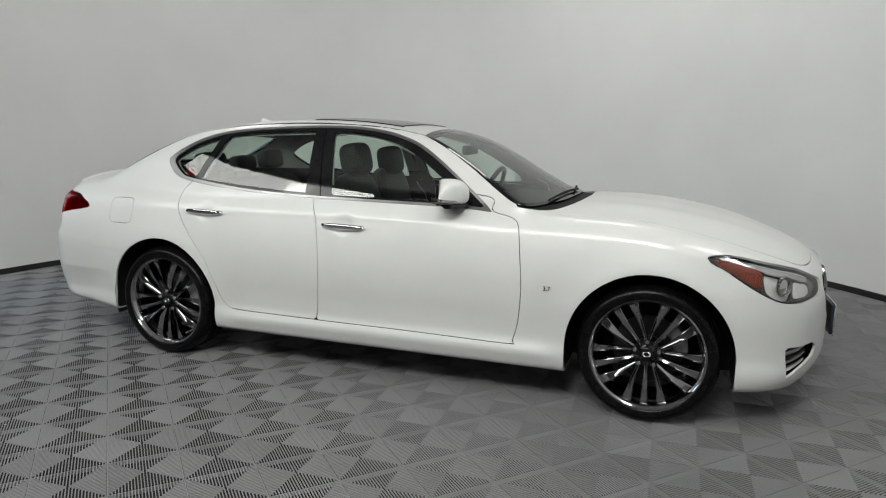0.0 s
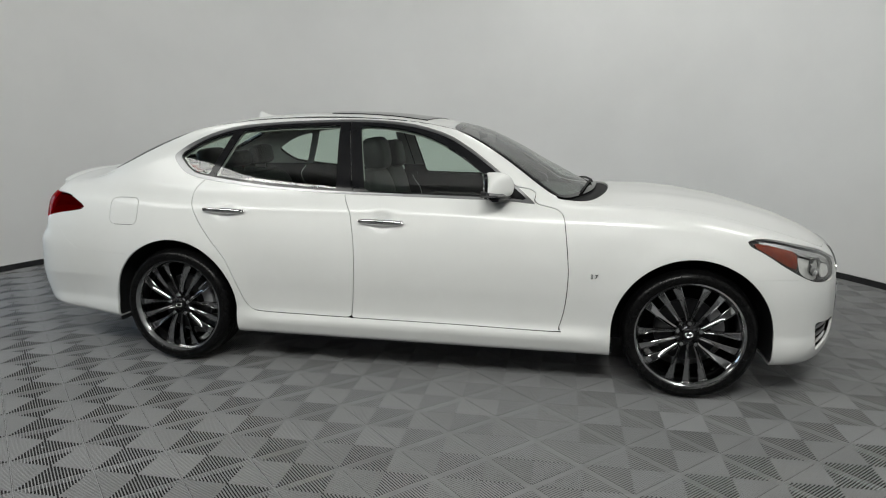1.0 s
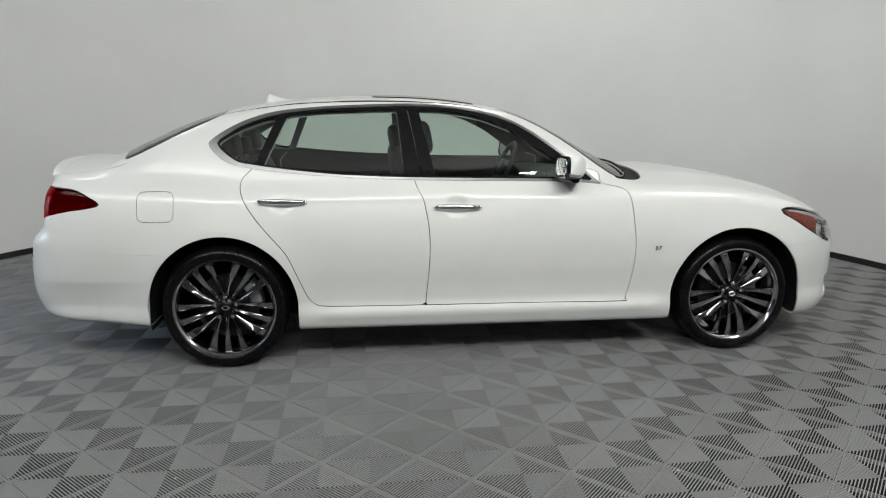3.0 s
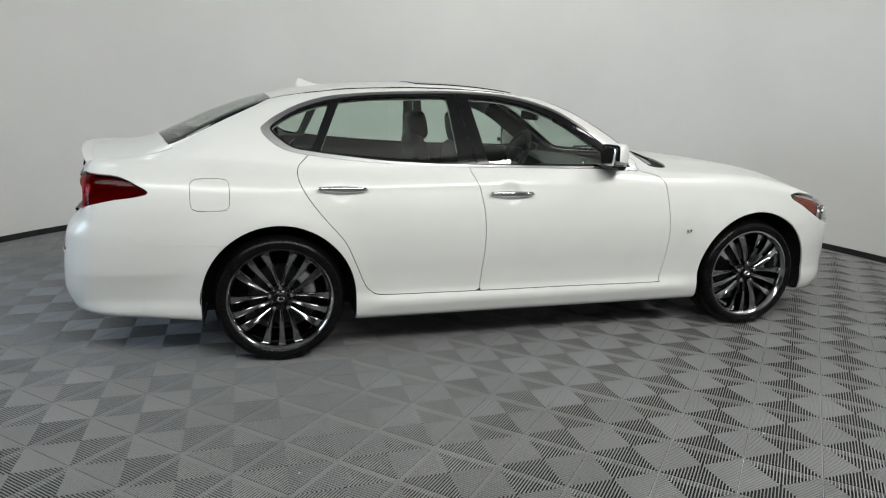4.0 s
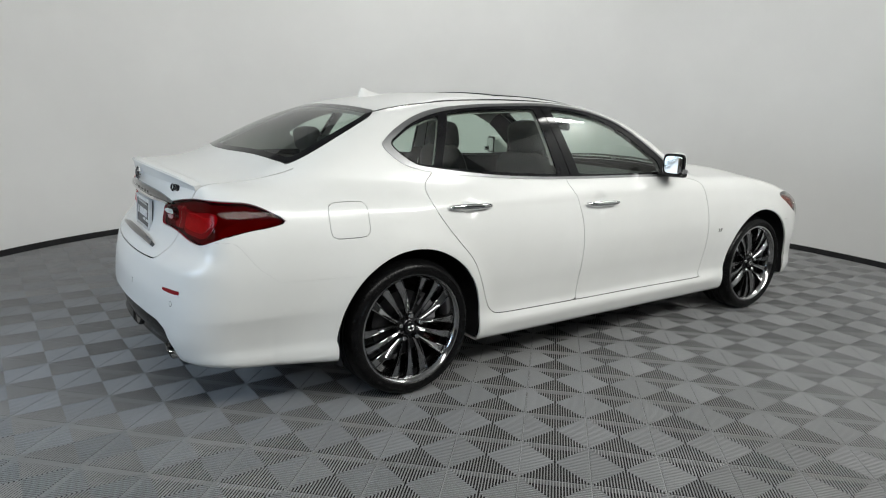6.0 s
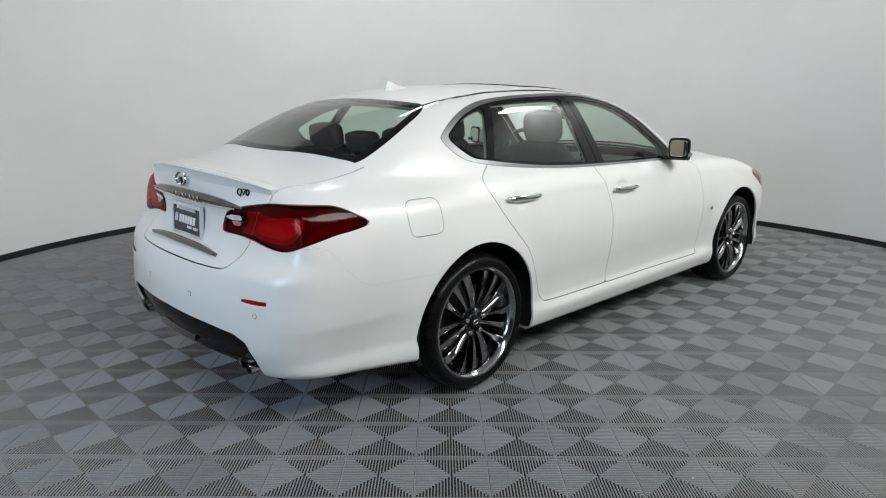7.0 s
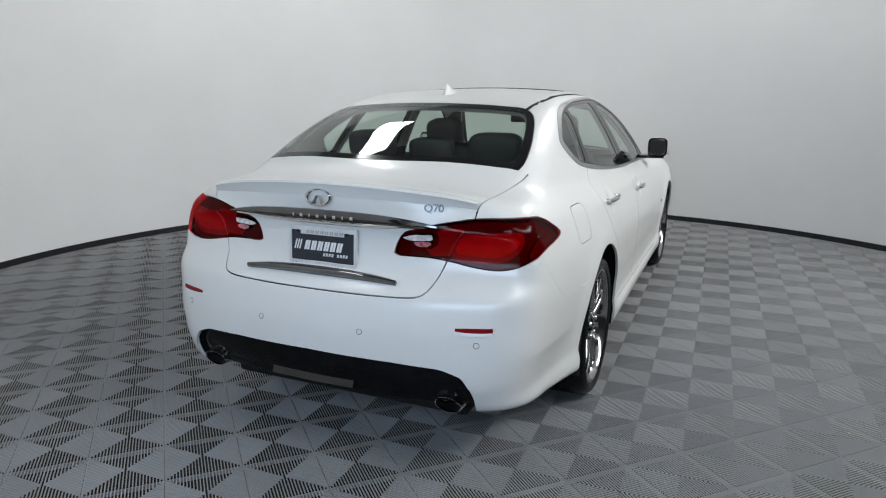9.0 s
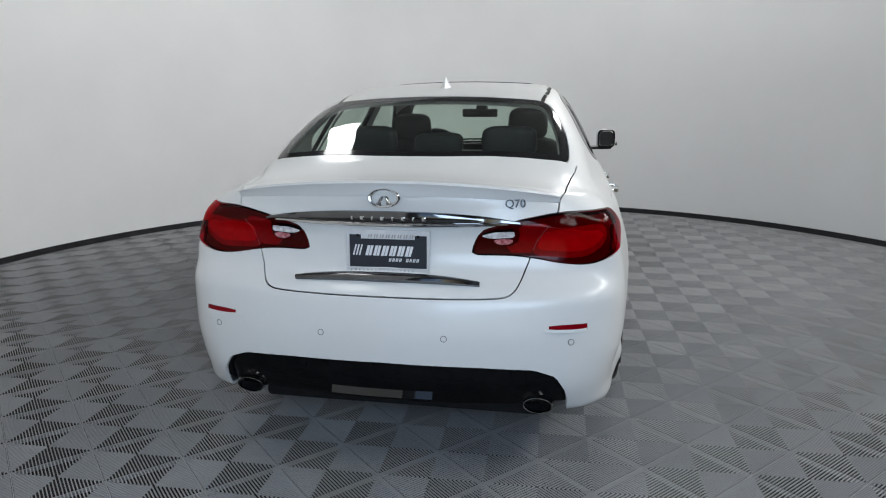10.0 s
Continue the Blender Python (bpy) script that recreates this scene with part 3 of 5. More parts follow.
sheet.cut(lambda x, y, z: behind(x, within(wrap(x, y), z, FIN_FIELD)), "lamp_fin", ("tail_lamp",))
sheet.cut(lambda x, y, z: behind(x, within(wrap(x, y), z, CLEAR)), "lamp_clear", ("lid_lamp",))
sheet.cut(lambda x, y, z: behind(x, within(wrap(x, y), z, FACET)), "lamp_facet", ("lid_lamp",))
sheet.cut(lambda x, y, z: behind(x, within(wrap(x, y), z, RED_BAND)), "lid_field", ("lid_lamp",))

FRONT_DOOR = outline(((1.075, 1.06), (1.090, 0.90), (1.112, 0.765), (1.115, 0.609), (1.102, 0.445), (1.092, 0.345), (1.098, 0.335), (1.64, 0.332), (2.215, 0.326), (2.235, 0.340), (2.252, 0.385), (2.270, 0.477), (2.280, 0.610), (2.276, 0.705), (2.263, 0.828), (2.251, 0.912), (2.232, 0.948), (2.19, 0.967), (2.095, 0.992), (2.05, 1.06), (1.6, 1.09)), 6)
REAR_DOOR = outline(((1.075, 1.06), (1.090, 0.90), (1.112, 0.765), (1.115, 0.609), (1.102, 0.445), (1.092, 0.345), (1.084, 0.336), (0.814, 0.338), (0.535, 0.343), (0.480, 0.362), (0.445, 0.40), (0.393, 0.525), (0.338, 0.645), (0.250, 0.750), (0.180, 0.838), (0.130, 0.917), (0.108, 0.981), (0.117, 1.030), (0.163, 1.075), (0.20, 1.12), (0.6, 1.10)), 6)
flank = lambda y, v: np.where(np.abs(y) > 0.6, v, 0.1)
sheet.cut(lambda x, y, z: flank(y, within(x, z, FRONT_DOOR)), "front_door", ("body",), 0.004)
sheet.cut(lambda x, y, z: flank(y, within(x, z, REAR_DOOR)), "rear_door", ("body",), 0.004)
FUEL = np.array([(-0.325 + 0.094 * math.copysign(abs(math.cos(q)) ** 0.36, math.cos(q)), 0.893 + 0.077 * math.copysign(abs(math.sin(q)) ** 0.36, math.sin(q))) for q in np.linspace(0, 2 * math.pi, 56, endpoint=False)])
sheet.cut(lambda x, y, z: np.where(y < -0.6, within(x, z, FUEL), 0.1), "fuel_door", ("body",), 0.0028)
HEAD = outline(((3.138, 0.826), (3.205, 0.846), (3.33, 0.828), (3.515, 0.776), (3.63, 0.720), (3.668, 0.690), (3.672, 0.640), (3.62, 0.630), (3.51, 0.635), (3.435, 0.655), (3.33, 0.710), (3.23, 0.773)), 6)
sheet.cut(lambda x, y, z: np.where(np.abs(y) > 0.40, within(x, z, HEAD), 0.1), "head_lamp", ("body", "hood"), 0.004)
AMBER_FIELD = outline(((3.165, 0.822), (3.22, 0.826), (3.32, 0.804), (3.372, 0.785), (3.378, 0.712), (3.345, 0.716), (3.25, 0.768)), 4)
BEZEL = outline(((3.20, 0.838), (3.33, 0.822), (3.515, 0.768), (3.60, 0.728), (3.60, 0.708), (3.515, 0.746), (3.33, 0.800), (3.21, 0.826)), 3)
BOWL = outline(((3.398, 0.776), (3.46, 0.766), (3.525, 0.742), (3.525, 0.648), (3.46, 0.652), (3.405, 0.690)), 3)
DAY_LAMP = outline(((3.536, 0.728), (3.61, 0.698), (3.625, 0.655), (3.60, 0.645), (3.536, 0.652)), 1)
keep = [(f, n) for f, n in zip(sheet.faces, sheet.names) if n == "head_lamp"]
sheet.faces += [f for f, n in keep]
sheet.names += ["head_cover"] * len(keep)
sheet.cut(lambda x, y, z: within(x, z, AMBER_FIELD), "head_amber", ("head_lamp",))
sheet.cut(lambda x, y, z: within(x, z, BEZEL), "head_bezel", ("head_lamp",))
sheet.cut(lambda x, y, z: within(x, z, BOWL), "head_bowl", ("head_lamp",))
sheet.cut(lambda x, y, z: within(x, z, DAY_LAMP), "head_day", ("head_lamp",))
FOG = outline(((3.50, 0.428), (3.64, 0.418), (3.672, 0.385), (3.655, 0.340), (3.574, 0.312), (3.520, 0.278)), 1)
sheet.cut(lambda x, y, z: np.where(np.abs(y) > 0.45, within(x, z, FOG), 0.1), "fog_recess", ("body",))
GRILLE = outline(((-0.40, 0.70), (0.40, 0.70), (0.44, 0.66), (0.34, 0.46), (-0.34, 0.46), (-0.44, 0.66)), 1)
sheet.cut(lambda x, y, z: np.where(x > 3.4, within(y, z, GRILLE), 0.1), "grille", ("body",))
APRON = outline(((-0.645, 0.20), (-0.645, 0.355), (-0.638, 0.385), (-0.605, 0.440), (-0.53, 0.466), (-0.34, 0.476), (0.0, 0.482), (0.34, 0.476), (0.53, 0.466), (0.605, 0.440), (0.638, 0.385), (0.645, 0.355), (0.645, 0.20)), 1)
sheet.cut(lambda x, y, z: np.where(x < -0.75, within(y, z, APRON), 0.1), "apron", ("body",))
NOSE_SEAM = table((3.0, 3.42, 3.55, 3.8), (0.648, 0.655, 0.72, 0.80))
sheet.cut(lambda x, y, z: np.where(x > 3.0, z - NOSE_SEAM(x), 0.1), "front_bumper", ("body",), 0.0006)
TAIL_SEAM = table((-1.2, -0.84, -0.74, -0.64, -0.3), (0.832, 0.832, 0.72, 0.655, 0.645))
sheet.cut(lambda x, y, z: np.where(x < -0.2, z - TAIL_SEAM(x), 0.1), "rear_bumper", ("body",), 0.0006)

inside = Sheet(sheet.P, sheet.faces)
HOLLOW = ("tail_lamp", "lid_lamp", "tail_cover", "lid_cover", "lamp_field", "lamp_core", "lamp_fin", "lid_field", "lamp_clear", "lamp_facet", "head_lamp", "head_amber", "head_bezel", "head_bowl", "head_day", "fog_recess", "apron", "grille")
inside.names = ["none" if n in HOLLOW else "trim" if n not in ("window_pane", "front_glass", "rear_glass", "quarter_glass", "back_glass", "screen", "head_cover") else n for n in sheet.names]
inside.cut(lambda x, y, z: np.maximum(1.10 - z, np.where((x > -0.62) & (x < 1.60), -0.1, 0.1)), "lining", ("trim",))
inside.cut(lambda x, y, z: np.where((np.abs(x) < 0.47) | (np.abs(x - 2.9) < 0.47), z - 0.74, 0.1), "none", ("trim",))
inside.panel("inner_shell", "trim", DARK, car, 0.0, -0.03, tag="black inner trim and bulkheads")
inside.panel("headliner", "lining", LINER, car, 0.0, -0.03, tag="pale fabric headliner and pillar trim")
right, left = (lambda c: c[1] < 0), (lambda c: c[1] > 0)
sheet.panel("body", "body", PAINT, car)
sheet.panel("hood", "hood", PAINT, car)
sheet.panel("roof", "roof", PAINT, car)
sheet.panel("boot_lid", "boot_lid", PAINT, car)
for where in (lambda c: c[1] < 0, lambda c: c[1] > 0):
    sheet.panel("roof_ditch", "roof_ditch", DARK, car, 0.0, -0.002, where, "black rubber strip in the roof ditch")
sheet.panel("front_bumper", "front_bumper", PAINT, car)
sheet.panel("rear_bumper", "rear_bumper", PAINT, car)
sheet.panel("fuel_flap", "fuel_door", PAINT, car)
sheet.panel("sunroof", "sunroof", BLACK_TRIM, car, shift=0.005, lip=0.02, tag="dark glass sunroof panel")
sheet.panel("windscreen", "screen", SIDE_GLASS, car, 0.0)
sheet.panel("windscreen_border", "screen_border", BLACK_TRIM, car)
sheet.panel("rear_window", "back_glass", SIDE_GLASS, car, 0.0)
sheet.panel("rear_window_border", "back_border", BLACK_TRIM, car)
sheet.panel("cowl", "cowl", DARK, car, shift=-0.015)
sheet.panel("grille", "grille", DARK, car, shift=-0.02)
sheet.panel("rear_apron", "apron", GLOSS_BLACK, car, shift=-0.03, lip=0.0)
DOORS = {}
for side, where in (("right", right), ("left", left)):
    for which in ("front_door", "rear_door"):
        DOORS[which, side] = sheet.panel(which, which, PAINT, car, where=where)
    fd, rd = DOORS["front_door", side], DOORS["rear_door", side]
    sheet.panel("window_pane", "front_glass", SIDE_GLASS, fd, 0.0, -0.003, where)
    sheet.panel("window_pane", "rear_glass", SIDE_GLASS, rd, 0.0, -0.003, where)
    sheet.panel("window_frame", "pillar", BLACK_TRIM, fd, 0.01, -0.001, where)
    sheet.panel("window_frame", "rear_pillar", BLACK_TRIM, rd, 0.01, -0.001, where)
    sheet.panel("quarter_window", "quarter_glass", SIDE_GLASS, car, 0.0, -0.003, where)
    sheet.panel("window_trim", "window_trim", SATIN, car, 0.012, 0.003, where, "satin metal window surround")
    tl = sheet.panel("tail_lamp", "tail_lamp", DARK_LENS, car, 0.02, -0.022, where, "dark lamp housing")
    sheet.panel("lamp_cover", "tail_cover", RED_COVER, tl, 0.0, 0.003, where, "glossy red outer lens")
    sheet.panel("light_ring", "lamp_field", LAMP_GREY, tl, 0.006, -0.016, where, "grey reflector ring behind the red lens")
    sheet.panel("reflector", "lamp_core", LAMP_SILVER, tl, 0.004, -0.012, where, "pale reflector behind the red lens")
    sheet.panel("side_marker", "lamp_fin", RED_DIM, tl, 0.004, -0.012, where, "dark red side marker reflector")
    ll = sheet.panel("lid_lamp", "lid_lamp", DARK_LENS, car, 0.02, -0.022, where, "dark lamp housing with a clear insert")
    sheet.panel("lamp_cover", "lid_cover", RED_COVER, ll, 0.0, 0.003, where, "glossy red outer lens")
    sheet.panel("reflector", "lid_field", LAMP_GREY, ll, 0.004, -0.014, where, "pale reflector behind the red lens")
    sheet.panel("clear_lens", "lamp_clear", CLEAR_LENS, ll, 0.0, 0.0045, where, "clear reversing lamp lens")
    sheet.panel("lens_facet", "lamp_facet", PINK_LENS, ll, 0.0, 0.004, where, "pink facet under the clear lens")
    hl = sheet.panel("head_lamp", "head_lamp", LAMP_DARK, car, 0.02, -0.028, where, "dark grey lamp housing")
    sheet.panel("amber_reflector", "head_amber", AMBER, hl, 0.0, -0.012, where, "orange side reflector")
    sheet.panel("chrome_bezel", "head_bezel", CHROME, hl, 0.01, -0.014, where, "bright chrome bezel")
    sheet.panel("reflector_bowl", "head_bowl", SILVER, hl, 0.02, -0.040, where, "bright silvered reflector bowl")
    sheet.panel("day_lamp", "head_day", SILVER, hl, 0.01, -0.022, where, "white daytime lamp block")
    sheet.panel("lamp_cover", "head_cover", CLEAR_GLASS, hl, 0.0, 0.001, where, "clear outer cover")
    fog = sheet.panel("fog_recess", "fog_recess", DARK, car, 0.0, -0.045, where)
    sg = -1 if side == "right" else 1
    for z0, x0, x1, mat, r in ((0.392, 3.50, 3.615, SATIN, 0.013), (0.362, 3.505, 3.60, BLACK_TRIM, 0.007), (0.345, 3.51, 3.60, SATIN, 0.006), (0.315, 3.525, 3.57, CHROME, 0.013)):
        bm = bmesh.new()
        pts = []
        for k in range(7):
            p, n = on_skin(x0 + (x1 - x0) * k / 6, sg * (0.80 - 0.17 * k / 6), z0 + 0.004 * k)
            pts.append(p - n * 0.022)
        tube(bm, pts, [r * (1 - 0.08 * k) for k in range(7)], 8)
        part("fog_bar", bm, mat, fog)
    bm = bmesh.new()
    p, n = on_skin(3.472, sg * 0.79, 0.705)
    vs = lathe(bm, [(0.0, -0.03), (0.02, -0.028), (0.032, -0.02), (0.037, -0.008), (0.036, -0.002), (0.0, 0.012)], 24, "z")
    bmesh.ops.transform(bm, matrix=Matrix.Translation(p - n * 0.02) @ Vector((0.8, sg * 0.6, 0)).to_track_quat("Z", "Y").to_matrix().to_4x4(), verts=vs)
    part("projector_lens", bm, CHROME, hl, "round chrome projector")
    bm = bmesh.new()
    vs = lathe(bm, [(0.036, -0.012), (0.040, 0.004), (0.047, 0.006), (0.049, -0.004), (0.045, -0.014)], 28, "z", close=True)
    bmesh.ops.transform(bm, matrix=Matrix.Translation(p - n * 0.02) @ Vector((0.75, sg * 0.66, 0)).to_track_quat("Z", "Y").to_matrix().to_4x4(), verts=vs)
    part("projector_ring", bm, DARK_CHROME, hl, "dark chrome ring")


# ---- wheels ----
WHEEL_R = 0.340


def make_wheel():
    """A dark chrome wheel lying round the y axis, its face towards -y."""
    bm = bmesh.new()
    lathe(bm, [(0.267, -0.045), (0.2745, -0.044), (0.276, -0.036), (0.269, -0.030), (0.260, -0.022), (0.252, 0.0), (0.242, 0.05), (0.236, 0.17), (0.250, 0.185), (0.250, 0.19), (0.229, 0.17), (0.234, 0.05), (0.244, 0.0), (0.252, -0.022), (0.257, -0.034)], 96, close=True)
    wheel = part("wheel", bm, DARK_CHROME, None, "polished dark chrome alloy rim")
    bm = bmesh.new()
    tread = [(0.338, 0.0), (0.340, 0.03), (0.340, 0.12), (0.338, 0.155)]
    lathe(bm, [(0.267, -0.030), (0.272, -0.040), (0.277, -0.046), (0.286, -0.050), (0.300, -0.0515), (0.301, -0.053), (0.304, -0.053), (0.305, -0.0515), (0.314, -0.049), (0.325, -0.040), (0.333, -0.024), (0.337, -0.008)] + tread + [(0.326, 0.185), (0.30, 0.20), (0.268, 0.196), (0.250, 0.18), (0.252, 0.05)], 96, close=True)
    part("tyre", bm, RUBBER, wheel, "black low-profile tyre")
    for y in (0.03, 0.075, 0.12):
        bm = bmesh.new()
        lathe(bm, [(0.3412, y - 0.005), (0.3415, y), (0.3412, y + 0.005), (0.338, y)], 64, close=True)
        part("tread_groove", bm, DARK, wheel)
    bm = bmesh.new()
    lathe(bm, [(0.2595, -0.021), (0.2512, 0.0), (0.2412, 0.05), (0.2352, 0.17), (0.2330, 0.17), (0.2390, 0.05), (0.2490, 0.0)], 72)
    part("barrel", bm, BARREL, wheel, "brushed grey rim barrel")
    # hub
    bm = bmesh.new()
    lathe(bm, [(0.0, -0.008), (0.030, -0.008), (0.034, -0.004), (0.046, 0.002), (0.066, 0.004), (0.072, 0.012), (0.075, 0.03), (0.07, 0.06), (0.0, 0.06)], 40)
    part("hub", bm, LETTER, wheel, "dark wheel hub")
    bm = bmesh.new()
    lathe(bm, [(0.0, -0.026), (0.024, -0.025), (0.031, -0.020), (0.033, -0.012), (0.032, 0.0), (0.0, 0.0)], 32)
    cap = part("centre_cap", bm, BLACK_TRIM, wheel, "black centre cap with a bright oval badge")
    bm = bmesh.new()
    vs = lathe(bm, [(0.014, -0.0262), (0.0175, -0.0285), (0.021, -0.0262), (0.0175, -0.0252)], 24, close=True)
    bmesh.ops.scale(bm, vec=(1.0, 1.0, 0.62), verts=vs)
    part("badge_ring", bm, CHROME, cap)
    bm = bmesh.new()
    lathe(bm, [(0.0, -0.024), (0.009, -0.024), (0.0125, -0.020), (0.0145, -0.014), (0.015, 0.004), (0.0, 0.004)], 12)
    nut = part("wheel_nut", bm, DARK_CHROME, wheel, "dark chrome wheel nut")
    for k in range(5):
        a = radians(90 + 72 * k)
        o = nut if k == 0 else nut.copy()
        if k:
            scene.collection.objects.link(o)
        o.matrix_basis = pose(0.060 * math.cos(a), -0.004, 0.060 * math.sin(a))
    # spokes: five groups of three that widen towards the rim; the outer two have a raised edge towards the open window
    for off, w0, w1, bend, edge in ((0.0, 0.0085, 0.0215, 0.0, 0), (19.0, 0.0085, 0.0255, 0.20, 1), (-19.0, 0.0085, 0.0255, -0.20, -1)):
        bm = bmesh.new()
        rings = []
        for k in range(13):
            u = k / 12
            r = 0.044 + (0.268 - 0.044) * u
            w = w0 + (w1 - w0) * u ** 1.8
            turn = bend * (1 - u) ** 1.6
            y = -0.002 - 0.026 * math.sin(min(1.0, u * 1.2) * math.pi / 2) + 0.010 * u ** 3
            dep = 0.022 + 0.016 * u
            c, s = math.cos(turn), math.sin(turn)
            ring = []
            lift = 0.010 * math.sin(math.pi * min(1.0, 0.2 + 0.8 * u))
            for a, b in ((-1.0, 0.008), (-0.93, 0.001), (-0.80, 0.0), (-0.70, 0.004), (0.0, 0.009 - 0.006 * u), (0.70, 0.004), (0.80, 0.0), (0.93, 0.001), (1.0, 0.008), (0.72, dep), (-0.72, dep)):
                b -= lift * edge * a if b < dep else 0.0
                ring.append((a * w * c + r * s, y + b, r * c - a * w * s))
            rings.append(ring)
        loft(bm, rings)
        spoke = part("spoke", bm, DARK_CHROME, wheel)
        for k in range(5):
            o = spoke if k == 0 else spoke.copy()
            if k:
                scene.collection.objects.link(o)
            o.matrix_basis = pose(0, 0, 0, 0, 180 + 72 * k + off, 0)
    bm = bmesh.new()
    lathe(bm, [(0.07, 0.075), (0.165, 0.075), (0.166, 0.079), (0.166, 0.098), (0.165, 0.102), (0.07, 0.102)], 64, close=True)
    part("brake_disc", bm, BRAKE, wheel, "steel brake disc")
    return wheel


def caliper(parent, ahead):
    bm = bmesh.new()
    rings = []
    for k in range(9):
        a = radians(-24 + 6 * k)
        e = 1 - 0.25 * abs(k - 4) / 4
        rings.append([(r * math.cos(a), y, r * math.sin(a)) for r, y in ((0.122, 0.052), (0.128, 0.040), (0.165, 0.036 + 0.004 * (1 - e)), (0.185, 0.045), (0.19, 0.07), (0.19, 0.12), (0.125, 0.12))])
    loft(bm, rings)
    ob = part("brake_caliper", bm, CALIPER, parent, "grey painted brake caliper")
    ob.matrix_basis = pose(0, 0, 0, 0, -20 if ahead else -15, 0)


first = make_wheel()
first.parent = car
WHEEL_A = 0.836
for wx in HUBS:
    for sg in (-1, 1):
        m = pose(wx, sg * WHEEL_A, WHEEL_R, 0, 0, 0 if sg < 0 else 180)
        if wx == 0.0 and sg < 0:
            w = first
            w.matrix_basis = m
        else:
            w = copy_thing(first, m)
for w in [o for o in scene.objects if o.name.startswith("wheel") and not o.name.startswith("wheel_nut")]:
    caliper(w, True)
for wx in HUBS:
    for sg in (-1, 1):
        bm = bmesh.new()
        rows = []
        for k in range(25):
            a = radians(-17 + 214 * k / 24)
            rows.append([(wx + r * math.cos(a), sg * y, 0.345 + r * math.sin(a)) for r, y in ((0.395, 0.885), (0.407, 0.87), (0.407, 0.56), (0.05, 0.56))])
        loft(bm, rows, closed_ring=False)
        part("wheel_arch_liner", bm, DARK, car)
bm = bmesh.new()
box(bm, -0.9, 3.5, -0.56, 0.56, 0.20, 0.26, 0.02)
part("underbody", bm, DARK, car)
bm = bmesh.new()
for x0, x1 in ((0.42, 2.48),):
    box(bm, x0, x1, -0.84, 0.84, 0.215, 0.27, 0.01)
part("floor_pan", bm, DARK, car)


# ---- trim on the outside of the car ----
def text_mesh(name, words, size, depth, material, parent, m):
    cu = bpy.data.curves.new(name, "FONT")
    cu.body, cu.size, cu.extrude, cu.align_x, cu.align_y = words, size, depth, "CENTER", "CENTER"
    tmp = new(name + "_source", cu)
    bpy.context.view_layer.update()
    me = bpy.data.meshes.new_from_object(tmp.evaluated_get(bpy.context.evaluated_depsgraph_get()))
    bpy.data.objects.remove(tmp)
    me.materials.clear()
    me.materials.append(material)
    ob = new(name, me)
    ob.parent = parent
    ob.matrix_basis = m
    return ob


def facing(p, n, up=(0, 0, 1)):
    """A pose at p whose z looks along n and whose y points up."""
    z = Vector(n).normalized()
    x = Vector(up).cross(z).normalized()
    y = z.cross(x)
    m = Matrix((x, y, z)).transposed().to_4x4()
    return Matrix.Translation(p) @ m


# door handles
for (which, side), door in DOORS.items():
    sg = -1 if side == "right" else 1
    x0, x1, z = (0.205, 0.460, 0.919) if which == "rear_door" else (1.142, 1.398, 0.881)
    bm = bmesh.new()
    rings = []
    for k in range(13):
        u = k / 12
        x = x0 + (x1 - x0) * u
        p, n = on_skin(x, sg * 0.86, z)
        a0 = HALF_WIDTH(x) + SECTION(z)
        e = math.sin(math.pi * min(max(u, 0.0), 1.0)) ** 0.35 if 0 < u < 1 else 0.25
        h, t = 0.0145 * (0.45 + 0.55 * e) * (1 if u < 0.85 else 1 - (u - 0.85) * 2.2), 0.010
        out = 0.012 + 0.018 * e
        rings.append([(x, sg * (a0 + out + t * math.cos(q) * 0.9), z - 0.002 * u * 3 + h * math.sin(q)) for q in [2 * math.pi * j / 12 for j in range(12)]])
    loft(bm, rings)
    for xe in (x0 + 0.018, x1 - 0.02):
        a0 = float(HALF_WIDTH(xe) + SECTION(z))
        box(bm, xe - 0.012, xe + 0.012, min(sg * (a0 - 0.015), sg * (a0 + 0.03)), max(sg * (a0 - 0.015), sg * (a0 + 0.03)), z - 0.010, z + 0.006, 0.003)
    part("door_handle", bm, CHROME, door, "chrome pull handle")

